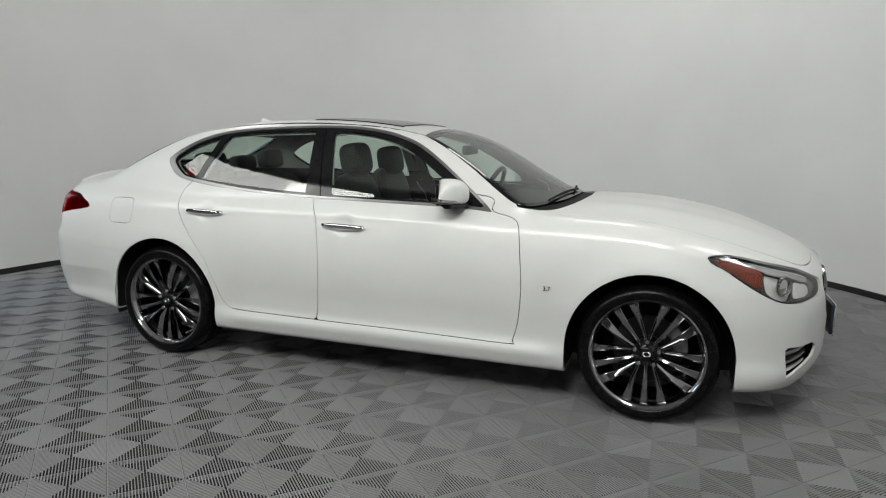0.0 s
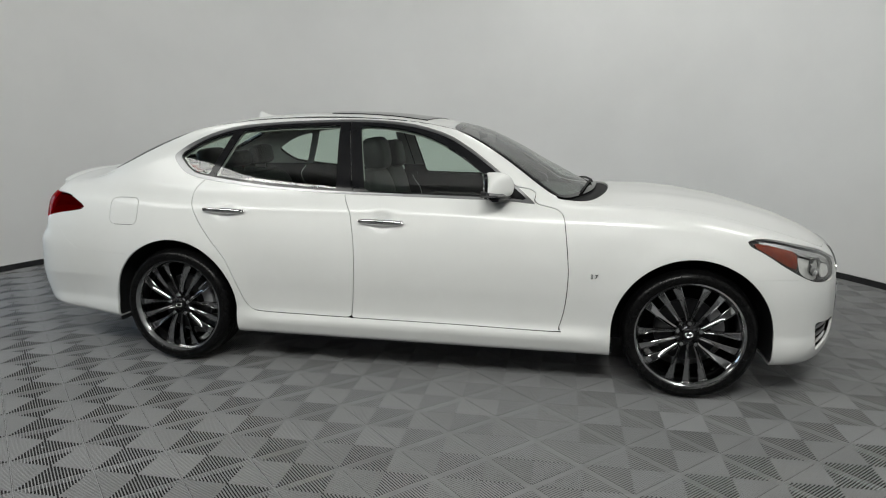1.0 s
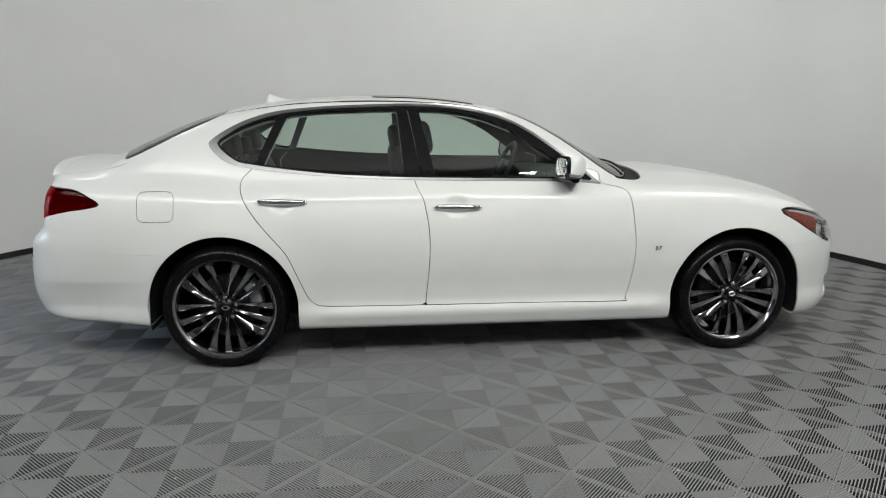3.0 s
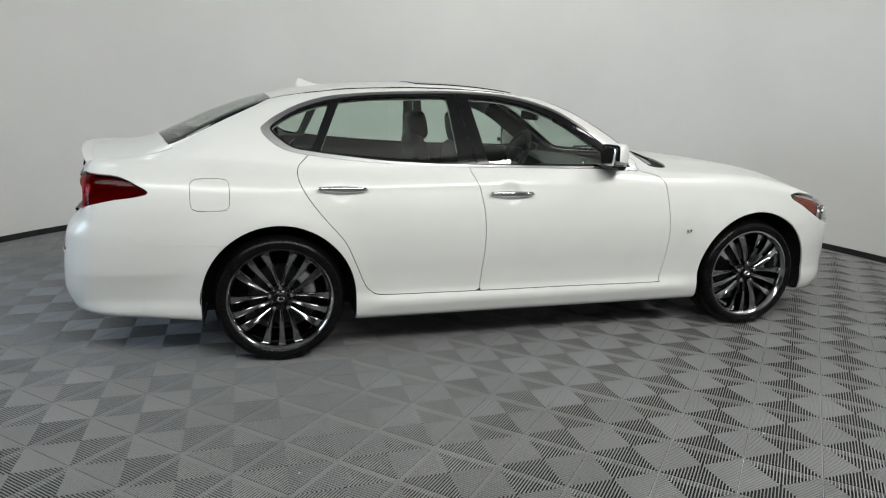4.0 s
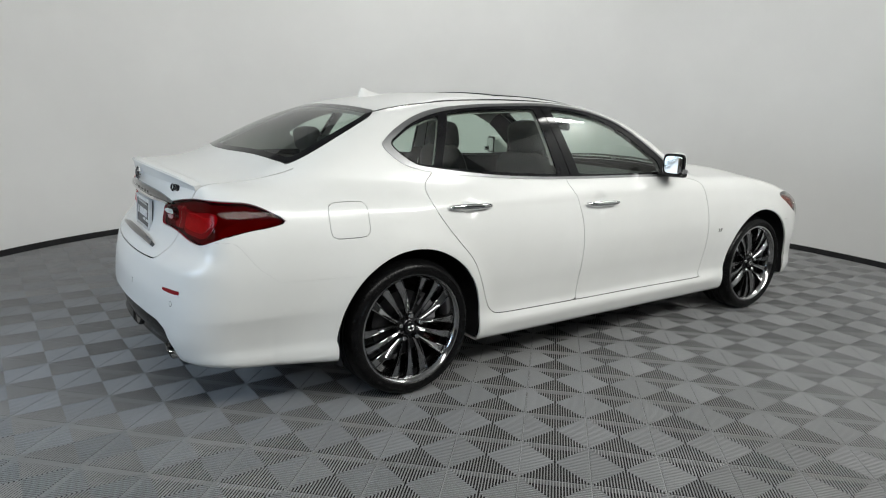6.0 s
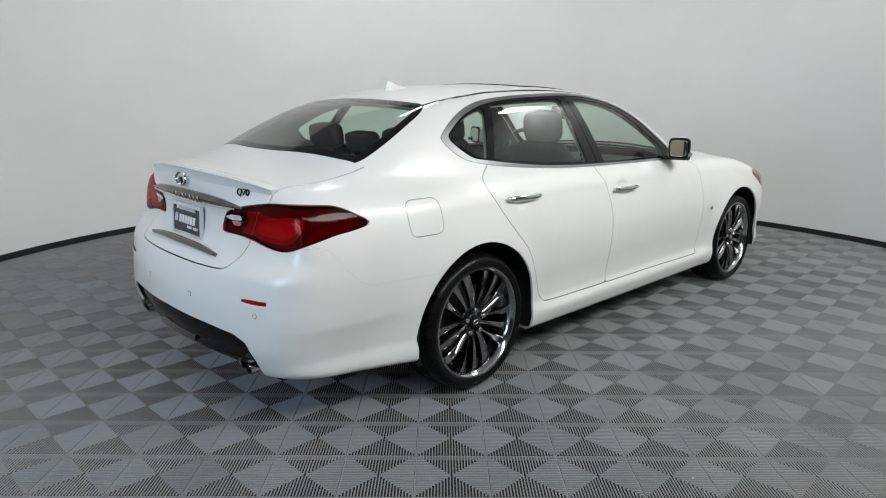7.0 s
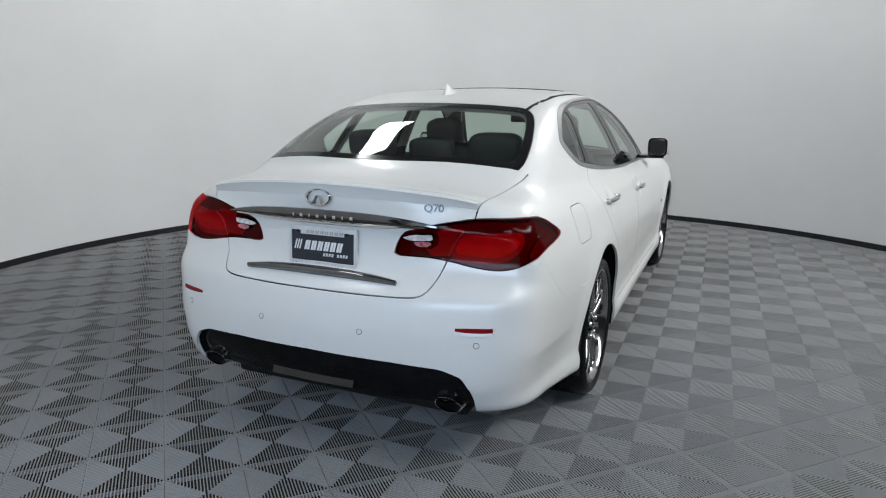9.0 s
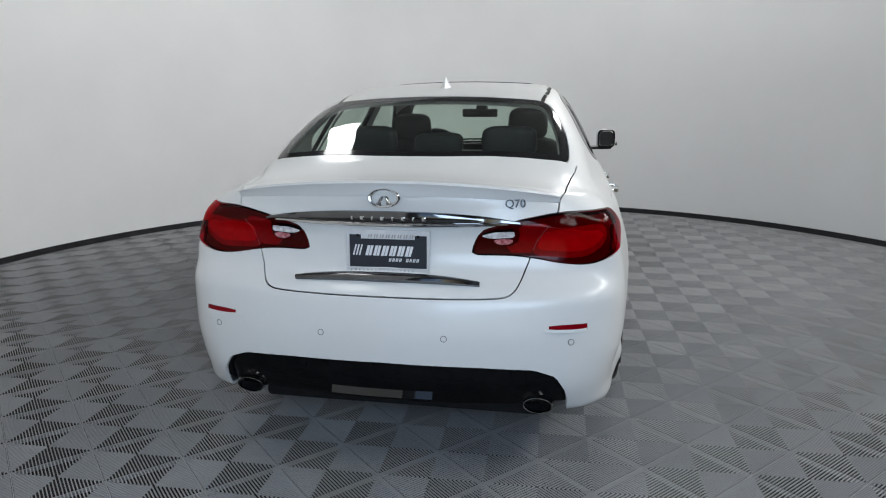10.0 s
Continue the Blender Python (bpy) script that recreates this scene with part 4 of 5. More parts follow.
# door mirrors
for sg in (-1, 1):
    door = DOORS["front_door", "right" if sg < 0 else "left"]
    bm = bmesh.new()
    rings = []
    for k in range(9):
        u = k / 8
        a = 0.838 + 0.135 * u
        top, bot = 1.155 - 0.035 * (2 * u - 0.75) ** 2 - 0.05 * u ** 6, 1.018 + 0.02 * u ** 3
        xb, xf = 1.818 + 0.038 * u + 0.01 * u ** 4, 1.985 - 0.015 * u - 0.11 * u ** 2.2
        e = 1 - 0.25 * max(0, (u - 0.9) / 0.1)
        cx, cz, hx, hz = (xb + xf) / 2, (top + bot) / 2, (xf - xb) / 2 * e, (top - bot) / 2 * e
        rings.append([(cx + hx * math.copysign(abs(math.cos(q)) ** (0.35 if math.cos(q) < 0 else 0.8), math.cos(q)), sg * a, cz + hz * math.copysign(abs(math.sin(q)) ** 0.65, math.sin(q))) for q in [2 * math.pi * j / 24 for j in range(24)]])
    loft(bm, rings)
    mirror = part("door_mirror", bm, PAINT, door, "white door mirror housing")
    for name, x0, x1, hy, hz, mat, label in (("mirror_frame", 1.813, 1.830, 0.064, 0.066, BLACK_TRIM, "black mirror frame"), ("mirror_glass", 1.8112, 1.816, 0.054, 0.053, CHROME, "mirror glass")):
        bm = bmesh.new()
        loft(bm, [[(x, sg * (0.905 + hy * f * math.copysign(abs(math.cos(q)) ** 0.45, math.cos(q))), 1.084 + hz * f * math.copysign(abs(math.sin(q)) ** 0.45, math.sin(q))) for q in [2 * math.pi * j / 28 for j in range(28)]] for x, f in ((x0, 0.96), (x0 + 0.002, 1.0), (x1, 1.0))])
        for v in bm.verts:
            v.co.x += 0.26 * (abs(v.co.y) - 0.838)
        part(name, bm, mat, mirror, label)
    bm = bmesh.new()
    rings = []
    for k in range(7):
        u = k / 6
        rings.append([(1.83 + 0.125 * u + dx, sg * (0.88 + 0.098 * (1 - u ** 3) + dy), 1.045 - 0.006 * u + dz * (1.6 - 1.2 * u)) for dx, dy, dz in ((0, 0.002, 0.012), (0, 0.006, 0), (0, 0.002, -0.008), (0, -0.01, 0))])
    loft(bm, rings)
    part("mirror_indicator", bm, DARK_CHROME, mirror, "smoked indicator strip")
    bm = bmesh.new()
    rings = [[(x, sg * a, z) for x, z in ((1.80 + s, 1.028), (1.99 - 1.1 * s, 1.028), (1.98 - 1.1 * s, 1.008), (1.83 + s, 1.006))] for a, s in ((0.76, 0.01), (0.84, 0.02), (0.91, 0.04), (0.945, 0.06))]
    loft(bm, rings)
    part("mirror_foot", bm, BLACK_TRIM, mirror, "black mirror foot")

# roof aerial
bm = bmesh.new()
rings = []
base = float(ROOF(0.2))
for x, w, h in ((0.14, 0.004, 0.004), (0.155, 0.020, 0.040), (0.165, 0.028, 0.058), (0.185, 0.032, 0.052), (0.22, 0.030, 0.032), (0.26, 0.022, 0.018), (0.295, 0.012, 0.008), (0.31, 0.003, 0.003)):
    zb = float(ROOF(x)) - 0.006
    rings.append([(x, -w, zb), (x, -w * 0.6, zb + h * 0.35), (x, -0.003, zb + h), (x, 0.003, zb + h), (x, w * 0.6, zb + h * 0.35), (x, w, zb)])
loft(bm, rings)
part("roof_aerial", bm, PAINT, car, "white fin aerial")

# lip along the boot lid
bm = bmesh.new()
rings = []
for k in range(41):
    y = -0.60 + 1.20 * k / 40
    a = abs(y)
    e = max(0.02, 1 - (a / 0.605) ** 10)
    bow = 0.30 * a * a
    zd = 1.083 - 0.13 * a * a
    tip = -1.036 + bow
    foot, face = on_skin(-1.03 + bow, y, zd - 0.036 + 0.022 * (a / 0.6) ** 2)
    rings.append([(-0.93 + bow * 0.8, y, zd + 0.006), (-0.98 + bow * 0.9, y, zd + 0.006 + 0.007 * e), (tip + 0.03, y, zd + 0.006 + 0.014 * e), (tip + 0.004, y, zd + 0.005 + 0.012 * e), (tip, y, zd + 0.003 + 0.006 * e), (tip + 0.006, y, zd - 0.004 * e), tuple(foot + face * 0.004), tuple(foot - face * 0.02), (-0.95 + bow * 0.9, y, zd - 0.02)])
loft(bm, rings)
LID_OB = bpy.data.objects["boot_lid"]
part("boot_spoiler", bm, PAINT, LID_OB, "white lip spoiler")


def tail_strip(name, rows, material, parent, label, out=0.012):
    """A moulding across the tail: rows of (across, lower, upper, standing off)."""
    b = bmesh.new()
    rr = []
    for y, z0, z1, o in rows:
        pl, nl = on_skin(-1.05, y, z0)
        pu, nu = on_skin(-1.05, y, z1)
        rr.append([pl - nl * 0.01, pl + nl * o, pl * 0.7 + pu * 0.3 + nl * (o + 0.006), pl * 0.3 + pu * 0.7 + nu * (o + 0.006), pu + nu * o, pu - nu * 0.01])
    loft(b, rr)
    return part(name, b, material, parent, label)


rows = []
for k in range(25):
    y = -0.475 + 0.95 * k / 24
    t = abs(y) / 0.475
    rows.append((y, 0.945 + 0.018 * t ** 3, 0.985 - 0.008 * t ** 2, 0.010 * (1 - 0.6 * t ** 4)))
garnish = tail_strip("boot_garnish", rows, GARNISH, LID_OB, "wide chrome garnish with dark reflections put into its colour")
rows = []
for k in range(25):
    y = -0.43 + 0.86 * k / 24
    t = abs(y) / 0.475
    z = 0.945 + 0.018 * t ** 3
    rows.append((y, z - 0.007, z + 0.006 * (1 - 0.5 * t ** 4), 0.014 * (1 - 0.6 * t ** 4)))
tail_strip("garnish_lip", rows, CHROME, garnish, "bright chrome lower lip")
for k in range(8):
    y = 0.125 - 0.26 * k / 7
    bm = bmesh.new()
    p, n = on_skin(-1.05, y, 0.967)
    p = p + n * 0.018
    w = 0.007 if k % 2 else 0.004
    box(bm, p.x - 0.0005, p.x + 0.003, y - w, y + w, 0.960, 0.974, 0.001)
    part("raised_letter_bar", bm, CHROME, garnish)
rows = []
for k in range(17):
    y = -0.335 + 0.67 * k / 16
    t = abs(y) / 0.335
    rows.append((y, 0.732 + 0.006 * t, 0.776 - 0.016 * t ** 3, 0.018 * (1 - 0.4 * t ** 3)))
tail_strip("boot_handle_strip", rows, GARNISH, LID_OB, "thin dark chrome strip")

# oval badge
p, n = on_skin(-1.03, 0.004, 1.040)
p = p + Vector((-0.010, 0, 0))
bm = bmesh.new()
vs = lathe(bm, [(0.044, 0.0), (0.048, 0.007), (0.053, 0.008), (0.058, 0.004), (0.058, 0.0)], 40, "z")
bmesh.ops.scale(bm, vec=(1.0, 0.58, 1.0), verts=vs)
bmesh.ops.transform(bm, matrix=facing(p, (-1, 0, 0.15)), verts=vs)
badge = part("boot_badge", bm, CHROME, LID_OB, "oval chrome badge")
for sgn in (-1, 1):
    bm = bmesh.new()
    vs = [v for r in loft(bm, [[(sgn * x0, y0, 0.001), (sgn * x1, y0, 0.001), (sgn * (x0 + x1) / 2, y0, 0.009)] for x0, x1, y0 in ((0.010, 0.034, -0.026), (0.008, 0.022, -0.012), (0.0, 0.012, 0.006))]) for v in r]
    bmesh.ops.transform(bm, matrix=facing(p, (-1, 0, 0.15)), verts=vs)
    part("badge_wedge", bm, CHROME, badge)
p, n = on_skin(-0.95, -0.443, 1.014)
text_mesh("model_lettering", "Q70", 0.040, 0.003, LETTER, LID_OB, facing(p + n * 0.003, n))
for sg in (-1, 1):
    p, n = on_skin(2.411, sg * 0.90, 0.631)
    text_mesh("engine_lettering", "3.7", 0.031, 0.0025, DARK_CHROME, car, facing(p + n * 0.003, n))

# plate in its frame
PLATE_M = facing(Vector((-1.022, -0.004, 0.848)), (-1, 0, 0.06))


def on_plate(name, x0, x1, y0, y1, z0, z1, material, parent, label="", bevel=0.001):
    b = bmesh.new()
    vv = box(b, x0, x1, y0, y1, z0, z1, bevel)
    bmesh.ops.transform(b, matrix=PLATE_M, verts=b.verts[:])
    return part(name, b, material, parent, label, smooth=False)


plate = on_plate("dealer_plate", -0.148, 0.148, -0.073, 0.073, -0.012, 0.004, PLATE_DARK, LID_OB, "dark dealer plate in a metal frame")
for x0, x1, y0, y1 in ((-0.152, 0.152, 0.060, 0.078), (-0.152, 0.152, -0.078, -0.056), (-0.152, -0.141, -0.056, 0.060), (0.141, 0.152, -0.056, 0.060), (-0.098, 0.098, 0.046, 0.060)):
    on_plate("plate_frame", x0, x1, y0, y1, -0.008, 0.008, PLATE_LIGHT, plate, "brushed silver plate frame")
for sx in (-1, 1):
    on_plate("plate_screw", sx * 0.110 - 0.005, sx * 0.110 + 0.005, 0.052, 0.062, 0.004, 0.0095, DARK, plate, "dark screw head", 0.002)


def slanted(x, w, y0, y1, z, material):
    """A leaning bar of lettering on the plate."""
    b = bmesh.new()
    k = 0.28
    loft(b, [[(x + k * y0, y0, q), (x + w + k * y0, y0, q), (x + w + k * y1, y1, q), (x + k * y1, y1, q)] for q in (z, z + 0.0012)])
    bmesh.ops.transform(b, matrix=PLATE_M, verts=b.verts[:])
    part("lettering_bar", b, material, plate, smooth=False)


for k in range(8):
    x = -0.086 + 0.0215 * k
    slanted(x, 0.004, 0.0505, 0.0625, 0.008, LAMP_GREY)
    slanted(x + 0.008, 0.005, 0.0505, 0.0625, 0.008, LAMP_GREY)
for k in range(16):
    slanted(-0.118 + 0.0150 * k, 0.0045 + 0.003 * (k % 3 == 1), -0.071, -0.063, 0.008, LAMP_GREY)
for k in range(6):
    slanted(-0.080 + 0.029 * k, 0.0105, -0.014, 0.022, 0.004, PLATE_WHITE)
    slanted(-0.080 + 0.029 * k + 0.0125, 0.0095, -0.014, 0.022, 0.004, PLATE_WHITE)
for k in range(3):
    slanted(-0.126 + 0.011 * k, 0.0055, -0.014, 0.024, 0.004, PLATE_WHITE)
for k in range(9):
    if k != 4:
        slanted(0.012 + 0.0125 * k, 0.0035, -0.034, -0.022, 0.004, PLATE_WHITE)
        slanted(0.017 + 0.0125 * k, 0.0030, -0.034, -0.022, 0.004, PLATE_WHITE)

# front plate seen edge-on
bm = bmesh.new()
box(bm, 3.800, 3.815, -0.155, 0.155, 0.335, 0.495, 0.004, m=None)
fp = part("front_plate", bm, PLATE_DARK, bpy.data.objects["front_bumper"], "dark plate in a bright frame")
for y0, y1, z0, z1 in ((-0.16, 0.16, 0.482, 0.502), (-0.16, 0.16, 0.328, 0.348), (-0.16, -0.148, 0.348, 0.482), (0.148, 0.16, 0.348, 0.482)):
    bm = bmesh.new()
    box(bm, 3.813, 3.821, y0, y1, z0, z1, 0.002)
    part("plate_frame", bm, CHROME, fp)
bm = bmesh.new()
vs = lathe(bm, [(0.36, -0.012), (0.385, 0.0), (0.39, 0.012), (0.37, 0.016), (0.35, 0.006)], 64, "x", close=True)
bmesh.ops.scale(bm, vec=(1.0, 1.0, 0.36), verts=vs)
bmesh.ops.translate(bm, vec=(3.712, 0, 0.615), verts=vs)
part("grille_surround", bm, CHROME, bpy.data.objects["front_bumper"], "chrome grille surround")

# tail reflectors, parking sensors, exhaust tips
RB = bpy.data.objects["rear_bumper"]
for sg in (-1, 1):
    bm = bmesh.new()
    rr = []
    for k in range(9):
        u = k / 8
        y = sg * (0.572 + 0.140 * u)
        e = 0.7 + 0.3 * min(1.0, u * 3)
        z0, z1 = 0.611 + 0.004 * u - 0.0085 * e, 0.611 + 0.010 * u + 0.0065 * e
        pl, nl = on_skin(-1.05, y, z0)
        pu, nu = on_skin(-1.05, y, z1)
        rr.append([pl - nl * 0.008, pl + nl * 0.003, pu + nu * 0.003, pu - nu * 0.008])
    loft(bm, rr)
    reflector = part("rear_reflector", bm, RED_GLASS, RB, "red reflector strip")
    bm = bmesh.new()
    rr = []
    for k in range(11):
        u = -0.16 + 1.24 * k / 10
        y = sg * (0.572 + 0.140 * u)
        e = math.sin(math.pi * k / 10) ** 0.4
        zm = 0.610 + 0.007 * u
        pl, nl = on_skin(-1.05, y, zm - 0.009 - 0.010 * e)
        pm, nm = on_skin(-1.05, y, zm - 0.008 * e)
        rr.append([pl - nl * 0.006, pl + nl * 0.0005, pl + nl * (0.001 + 0.005 * e), pm + nm * (0.001 + 0.004 * e), pm - nm * 0.006])
    loft(bm, rr)
    part("reflector_lip", bm, PAINT, reflector, "white painted lip under the reflector")
    for y, z in ((0.219, 0.5705), (0.664, 0.5675)):
        p, n = on_skin(-1.1, sg * y, z)
        bm = bmesh.new()
        vs = lathe(bm, [(0.0, 0.0015), (0.0085, 0.0015), (0.0095, 0.0), (0.0095, -0.004)], 24, "z")
        bmesh.ops.transform(bm, matrix=facing(p, n), verts=vs)
        s = part("parking_sensor", bm, PAINT, RB, "painted parking sensor disc")
        bm = bmesh.new()
        vs = lathe(bm, [(0.0096, -0.003), (0.0096, 0.0005), (0.0112, 0.0005), (0.0112, -0.003)], 24, "z")
        bmesh.ops.transform(bm, matrix=facing(p, n), verts=vs)
        part("sensor_ring", bm, DARK, s)
    bm = bmesh.new()
    prof = [(0.054, 0.10), (0.054, 0.006), (0.0525, 0.0), (0.0485, 0.0), (0.047, 0.006), (0.046, 0.10)]
    vs = lathe(bm, prof, 40, "x")
    bmesh.ops.scale(bm, vec=(1.0, 1.0, 0.66), verts=vs)
    for v in vs:
        v.co.x -= v.co.z * 0.35
    bmesh.ops.translate(bm, vec=(-1.055, sg * 0.545, 0.318), verts=vs)
    ex = part("exhaust_tip", bm, CHROME, car, "oval chrome exhaust tip")
    bm = bmesh.new()
    vs = lathe(bm, [(0.0, 0.06), (0.0455, 0.06), (0.0455, 0.012)], 32, "x")
    bmesh.ops.scale(bm, vec=(1.0, 1.0, 0.66), verts=vs)
    for v in vs:
        v.co.x -= v.co.z * 0.35
    bmesh.ops.translate(bm, vec=(-1.055, sg * 0.545, 0.318), verts=vs)
    part("pipe_bore", bm, DARK, ex)
bm = bmesh.new()
rr = []
for k in range(21):
    y = -0.60 + 1.2 * k / 20
    bow = 0.20 * y * y
    rr.append([(-1.098 + bow, y, 0.338), (-1.080 + bow, y, 0.312), (-1.0 + bow, y, 0.300), (-0.9, y, 0.300), (-0.9, y, 0.40), (-1.06 + bow, y, 0.40), (-1.10 + bow, y, 0.36)])
loft(bm, rr)
diffuser = part("rear_diffuser", bm, GLOSS_BLACK, car, "gloss black rear diffuser")
bm = bmesh.new()
rr = []
for k in range(11):
    y = -0.175 + 0.375 * k / 10
    bow = 0.20 * y * y
    rr.append([(-1.116 + bow, y, 0.338), (-1.106 + bow, y, 0.364), (-1.085 + bow, y, 0.364), (-1.085 + bow, y, 0.334)])
loft(bm, rr)
part("diffuser_blade", bm, BLADE, diffuser, "polished black blade")

# wipers
for y0, y1 in ((-0.50, 0.10), (-0.05, 0.55)):
    bm = bmesh.new()
    pts = []
    for k in range(9):
        y = y0 + (y1 - y0) * k / 8
        p, n = on_skin(2.395 - 0.25 * y * y - 0.02 * math.sin(k / 8 * math.pi), y, 1.03)
        pts.append(p + n * 0.012)
    tube(bm, pts, 0.007, 6)
    part("wiper", bm, DARK, car, "black wiper blade")


# ---- the cabin ----
def puff(bm, x0, x1, y0, y1, z0, z1, lean_deg=0.0, pivot=(0, 0, 0), power=0.35):
    """A padded block with soft corners, leaning about the y axis."""
    vs = bmesh.ops.create_uvsphere(bm, u_segments=24, v_segments=14, radius=1.0)["verts"]
    c, h = Vector(((x0 + x1) / 2, (y0 + y1) / 2, (z0 + z1) / 2)), Vector(((x1 - x0) / 2, (y1 - y0) / 2, (z1 - z0) / 2))
    for v in vs:
        v.co = Vector([c[i] + h[i] * math.copysign(abs(v.co[i]) ** power, v.co[i]) for i in range(3)])
    if lean_deg:
        m = Matrix.Translation(pivot) @ pose(0, 0, 0, 0, lean_deg, 0) @ Matrix.Translation(-Vector(pivot))
        bmesh.ops.transform(bm, matrix=m, verts=vs)
    return vs


for sy, back, drop in ((-0.37, 0.03, 0.0), (0.37, 0.14, 0.035)):
    bm = bmesh.new()
    puff(bm, 1.15 - back, 1.68 - back, sy - 0.25, sy + 0.25, 0.46, 0.62)
    seat = part("front_seat", bm, LEATHER, car, "black leather front seat")
    piv = (1.22 - back, sy, 0.58)
    bm = bmesh.new()
    puff(bm, 1.17 - back, 1.30 - back, sy - 0.25, sy + 0.25, 0.55, 1.15, -14, piv, 0.55)
    part("backrest", bm, LEATHER, seat)
    bm = bmesh.new()
    puff(bm, 1.17 - back, 1.31 - back, sy - 0.125, sy + 0.125, 1.125 - drop, 1.325 - drop, -10, piv, 0.55)
    part("headrest", bm, LEATHER, seat)
    for dy in (-0.06, 0.06):
        bm = bmesh.new()
        vs = bmesh.ops.create_cone(bm, cap_ends=True, segments=10, radius1=0.006, radius2=0.006, depth=0.12, matrix=Matrix.Translation((1.245 - back, sy + dy, 1.13)))["verts"]
        bmesh.ops.transform(bm, matrix=Matrix.Translation(piv) @ pose(0, 0, 0, 0, -11, 0) @ Matrix.Translation(-Vector(piv)), verts=vs)
        part("headrest_post", bm, CHROME, seat, "chrome headrest post")
bm = bmesh.new()
puff(bm, 0.10, 0.62, -0.62, 0.62, 0.44, 0.62)
bench = part("rear_bench", bm, LEATHER, car, "black leather rear bench")
bm = bmesh.new()
puff(bm, 0.10, 0.24, -0.62, 0.62, 0.55, 1.08, -18, (0.16, 0, 0.58))
part("backrest", bm, LEATHER, bench)
for sy, w in ((-0.345, 0.134), (0.345, 0.134), (0.0, 0.12)):
    bm = bmesh.new()
    t = 1.248 if sy else 1.216
    puff(bm, -0.06, 0.04, sy - w, sy + w, 1.108, t, -8, (0.0, sy, 1.1), 0.5)
    part("headrest", bm, LEATHER, bench)
    for dy in (-0.085, 0.085):
        bm = bmesh.new()
        bmesh.ops.create_cone(bm, cap_ends=True, segments=10, radius1=0.006, radius2=0.006, depth=0.10, matrix=Matrix.Translation((-0.03, sy + dy, 1.07)))
        part("headrest_post", bm, CHROME, bench)
bm = bmesh.new()
box(bm, -0.58, -0.02, -0.62, 0.62, 1.03, 1.06, 0.015)
shelf = part("parcel_shelf", bm, DARK, car, "dark parcel shelf")
bm = bmesh.new()
box(bm, -0.42, -0.35, -0.13, 0.13, 1.058, 1.118, 0.008)
part("brake_light", bm, RED_GLASS, shelf, "red high brake light")
bm = bmesh.new()
rr = []
for k in range(13):
    y = -0.70 + 1.4 * k / 12
    hood = 0.035 * math.exp(-((y - 0.37) / 0.22) ** 2)
    rr.append([(1.86, y, 0.62), (1.80, y, 0.88), (1.83, y, 0.955 + hood), (1.95, y, 0.975 + hood), (2.15, y, 0.975), (2.33, y * 0.9, 0.96), (2.33, y * 0.9, 0.62)])
loft(bm, rr)
part("dashboard", bm, LEATHER, car, "black padded dashboard")
bm = bmesh.new()
box(bm, 0.75, 1.86, -0.12, 0.12, 0.35, 0.70, 0.03)
part("centre_console", bm, LEATHER, car, "black centre console")
bm = bmesh.new()
vs = []
ring = 40
rr = []
for i in range(ring):
    a = 2 * math.pi * i / ring
    rr.append([(0.016 * math.sin(q), (0.185 + 0.016 * math.cos(q)) * math.cos(a), (0.185 + 0.016 * math.cos(q)) * math.sin(a)) for q in [2 * math.pi * j / 10 for j in range(10)]])
rr.append(rr[0])
loft(bm, rr, cap=False)
bmesh.ops.remove_doubles(bm, verts=bm.verts[:], dist=1e-5)
bmesh.ops.transform(bm, matrix=pose(1.76, 0.37, 0.975, 0, 24, 0), verts=bm.verts[:])
steer = part("steering_wheel", bm, LEATHER, car, "black leather steering wheel")
bm = bmesh.new()
box(bm, -0.03, 0.02, -0.075, 0.075, -0.06, 0.06, 0.02)
box(bm, -0.012, 0.012, -0.18, 0.18, -0.018, 0.02, 0.006)
box(bm, -0.012, 0.012, -0.02, 0.02, -0.18, 0.0, 0.006)
bmesh.ops.transform(bm, matrix=pose(1.76, 0.37, 0.975, 0, 24, 0), verts=bm.verts[:])
part("steering_boss", bm, LEATHER, steer)
bm = bmesh.new()
box(bm, 1.70, 1.73, -0.11, 0.15, 1.245, 1.305, 0.012)
box(bm, 1.73, 1.79, -0.03, 0.05, 1.28, 1.33, 0.01)
part("rear_view_mirror", bm, DARK, car, "black rear-view mirror")


# ---- floor tiles: crossed ribs in four squares each ----
PITCH, TURN, OX, OY = 0.1994, radians(1.38), -0.0665, 0.0736
RIBS, THICK, DEPTH = 24, 0.0044, 0.022


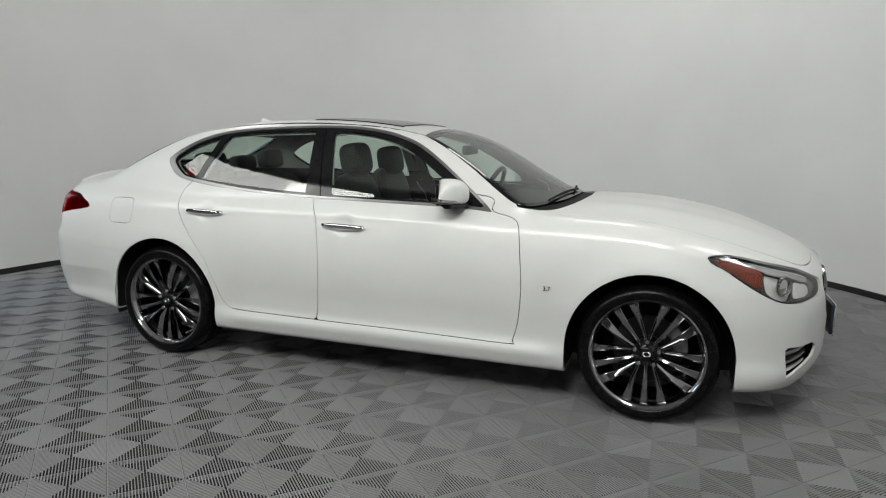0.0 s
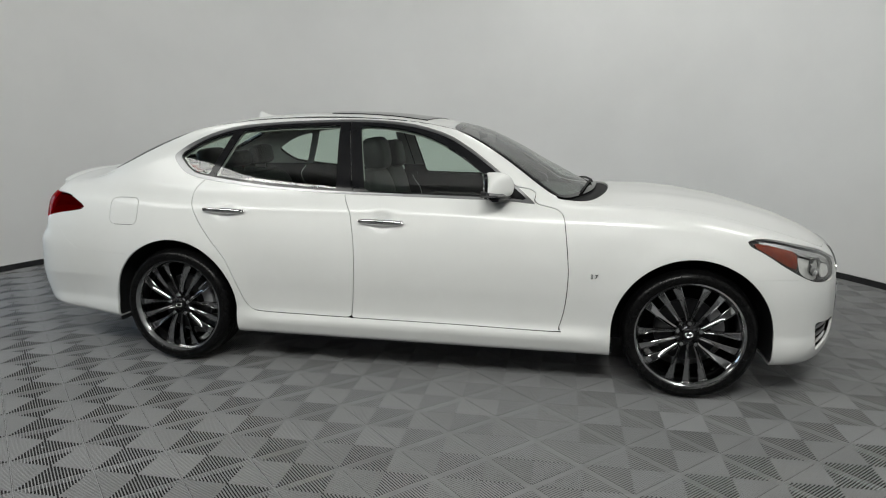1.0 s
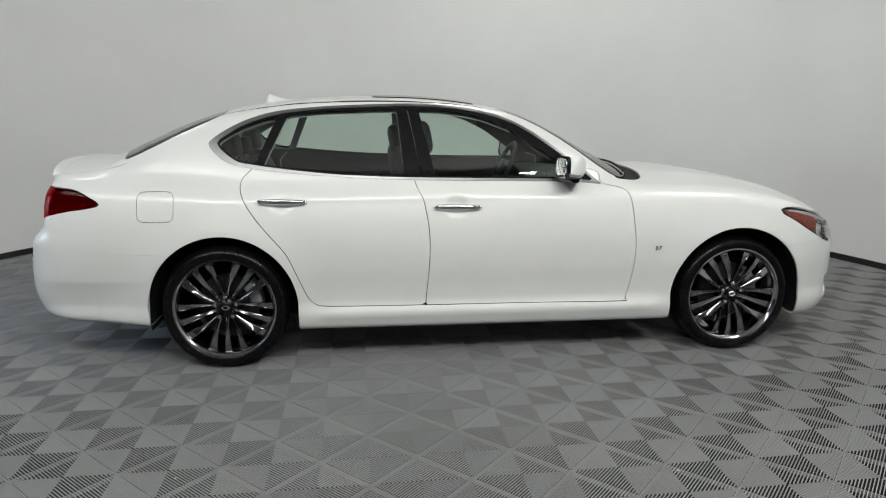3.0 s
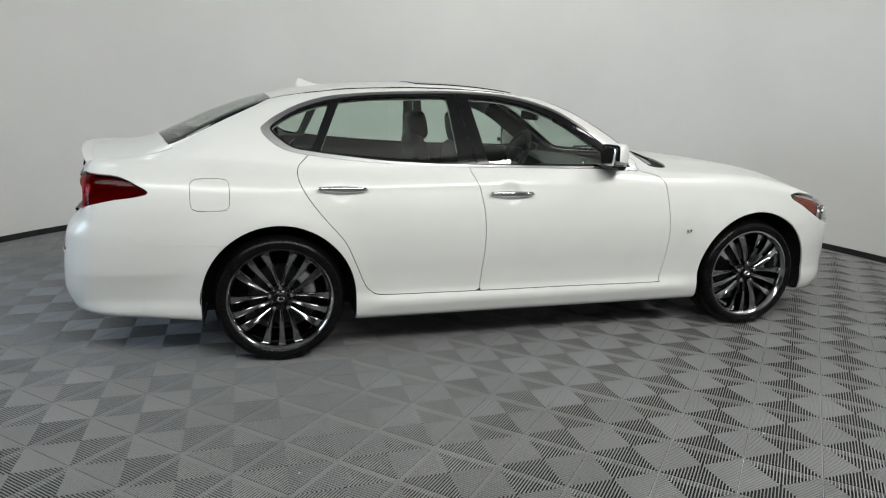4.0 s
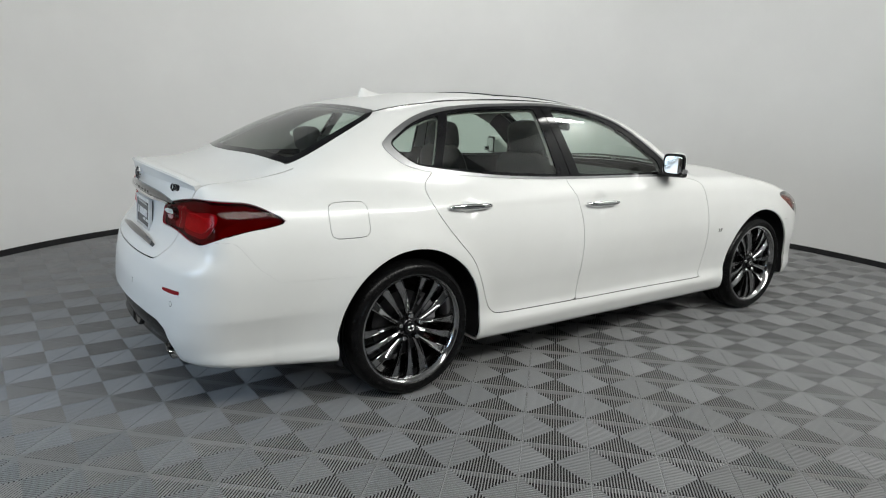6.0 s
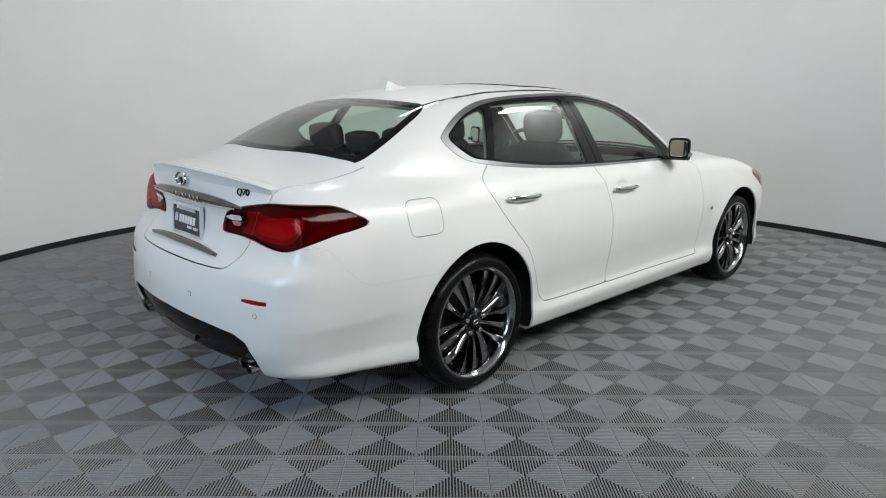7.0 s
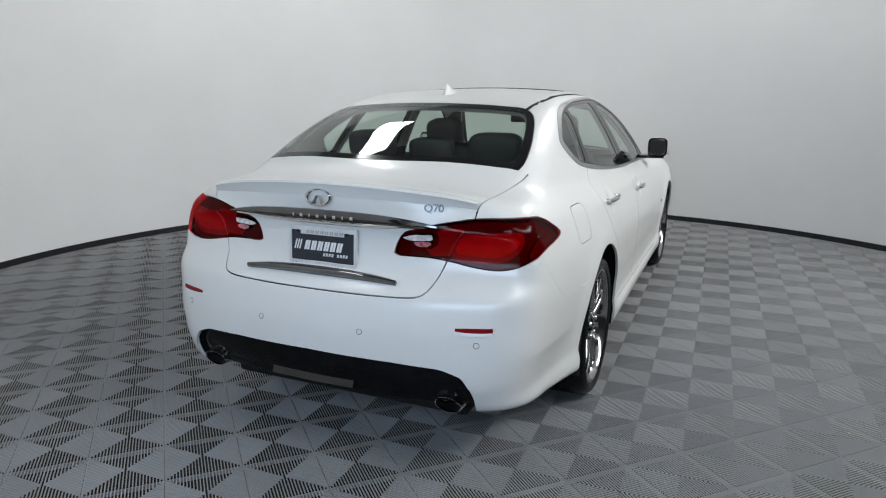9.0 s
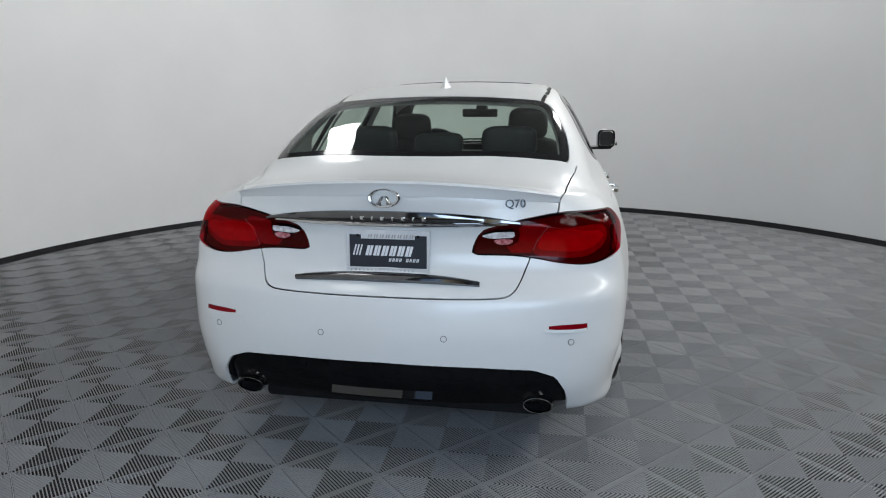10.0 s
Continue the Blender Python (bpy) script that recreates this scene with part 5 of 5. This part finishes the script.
def rib_tile():
    """One tile about its middle: in each square the ribs run along one diagonal and a thin bar along the other."""
    V, F = [], []

    def bar(quad, z0, z1):
        k = len(V)
        V.extend([(x, y, z1) for x, y in quad] + [(x, y, z0) for x, y in quad])
        F.append((k, k + 1, k + 2, k + 3))
        for i in range(4):
            j = (i + 1) % 4
            F.append((k + i, k + 4 + i, k + 4 + j, k + j))

    s = PITCH
    for qi, qj in ((0, 0), (-1, 0), (-1, -1), (0, -1)):
        cx, cy = (qi + 0.5) * s, (qj + 0.5) * s
        sx = 1 if qi == qj else -1
        # bar from the tile's middle to its corner; ribs across it
        d, e = Vector((1, sx)) / math.sqrt(2), Vector((1, -sx)) / math.sqrt(2)
        half = s / math.sqrt(2)
        step = 2 * half / RIBS
        for k in range(RIBS):
            m = -half + step * (k + 0.5)
            w = step * 0.172
            p0, p1 = m - w, m + w
            l0, l1 = half - abs(p0), half - abs(p1)
            n = 0.0029
            for sg in (-1, 1):
                if min(l0, l1) < n:
                    continue
                quad = [d * p0 + e * sg * n, d * p1 + e * sg * n, d * p1 + e * sg * l1, d * p0 + e * sg * l0]
                quad = [(cx + q.x, cy + q.y) for q in quad]
                area = sum(quad[i][0] * quad[(i + 1) % 4][1] - quad[(i + 1) % 4][0] * quad[i][1] for i in range(4))
                bar(quad if area > 0 else quad[::-1], -THICK, 0.0)
        w = 0.0016
        quad = [-d * half - e * w, d * half - e * w, d * half + e * w, -d * half + e * w]
        quad = [(cx + q.x, cy + q.y) for q in quad]
        area = sum(quad[i][0] * quad[(i + 1) % 4][1] - quad[(i + 1) % 4][0] * quad[i][1] for i in range(4))
        bar(quad if area > 0 else quad[::-1], -DEPTH, -0.0036)
    return V, F


TV, TF = rib_tile()
tile_mesh = bpy.data.meshes.new("tile")
tile_mesh.from_pydata(TV, [], TF)
tile_mesh.materials.append(TILE)


def inside_room(x, y):
    """Whether a place lies within the walls, or on the step of the doorway."""
    a = math.atan2(y - ROOM_Y, x - ROOM_X)
    door = DOOR_A0 - 0.03 < a % (2 * math.pi) < DOOR_A1 + 0.03
    return math.hypot(x - ROOM_X, y - ROOM_Y) < room_radius(a) + (0.5 if door else 0.06)


spots = []
for m in range(-16, 17):
    for n in range(-16, 17):
        a, b = (2 * m + 1) * PITCH + OX, (2 * n) * PITCH + OY
        x, y = a * math.cos(TURN) - b * math.sin(TURN), a * math.sin(TURN) + b * math.cos(TURN)
        r = math.hypot(x - ROOM_X, y - ROOM_Y)
        if r < room_radius(math.atan2(y - ROOM_Y, x - ROOM_X)) + 0.25:
            whole = all(inside_room(x + u, y + v) for u in (-0.2, 0.2) for v in (-0.2, 0.2))
            spots.append((math.hypot(x - 0.3, (y + 1.6)) + (0 if whole else 50), x, y))
spots.sort()
rot = Matrix.Rotation(TURN, 4, "Z")
for _, x, y in spots[:290]:
    o = new("tile", tile_mesh)
    o.parent = FLOOR
    o.matrix_basis = Matrix.Translation((x, y, 0)) @ rot
AV, AF = np.array(TV), np.array(TF)
c, s = math.cos(TURN), math.sin(TURN)
AV = np.stack([AV[:, 0] * c - AV[:, 1] * s, AV[:, 0] * s + AV[:, 1] * c, AV[:, 2]], 1)
far_v, far_f = [], []
for k, (_, x, y) in enumerate(spots[290:]):
    W = AV + (x, y, 0)
    mids = W.reshape(-1, 8, 3).mean(1)
    keep = np.repeat([inside_room(p[0], p[1]) for p in mids], 5)
    far_v.append(W)
    far_f.append(AF[keep] + k * len(AV))
if far_v:
    me = bpy.data.meshes.new("far_tiles")
    me.from_pydata(np.concatenate(far_v).tolist(), [], np.concatenate(far_f).tolist())
    me.materials.append(TILE)
    ob = new("far_tiles", me)
    ob.parent = FLOOR
    tagged(ob, kind="stuff")


# ---- scraps on the floor ----
def scrap(x, y, size, turn):
    """A thin, slightly curled chip with an uneven outline, lying on the ribs."""
    rnd = random.Random(int(x * 1000) + int(y * 1000))
    bm = bmesh.new()
    ring = [(size * (0.7 + 0.5 * rnd.random()) * math.cos(a), 0.6 * size * (0.7 + 0.5 * rnd.random()) * math.sin(a)) for a in [2 * math.pi * k / 9 for k in range(9)]]
    loft(bm, [[(u, v, z + 0.25 * u * u / size) for u, v in ring] for z in (0.0002, 0.0009)])
    ob = part("paper_scrap", bm, PLATE_LIGHT)
    ob.matrix_world = pose(x, y, 0, 0, 0, turn)
    return tagged(ob, "tiny white paper scrap lying on the ribbed tiles", "paper scrap", "floor scraps")


for x, y, size, turn in ((0.024, -1.986, 0.006, 20), (2.008, -2.128, 0.006, 75), (2.059, -0.683, 0.005, 40), (2.149, -0.666, 0.004, 130)):
    scrap(x, y, size, turn)
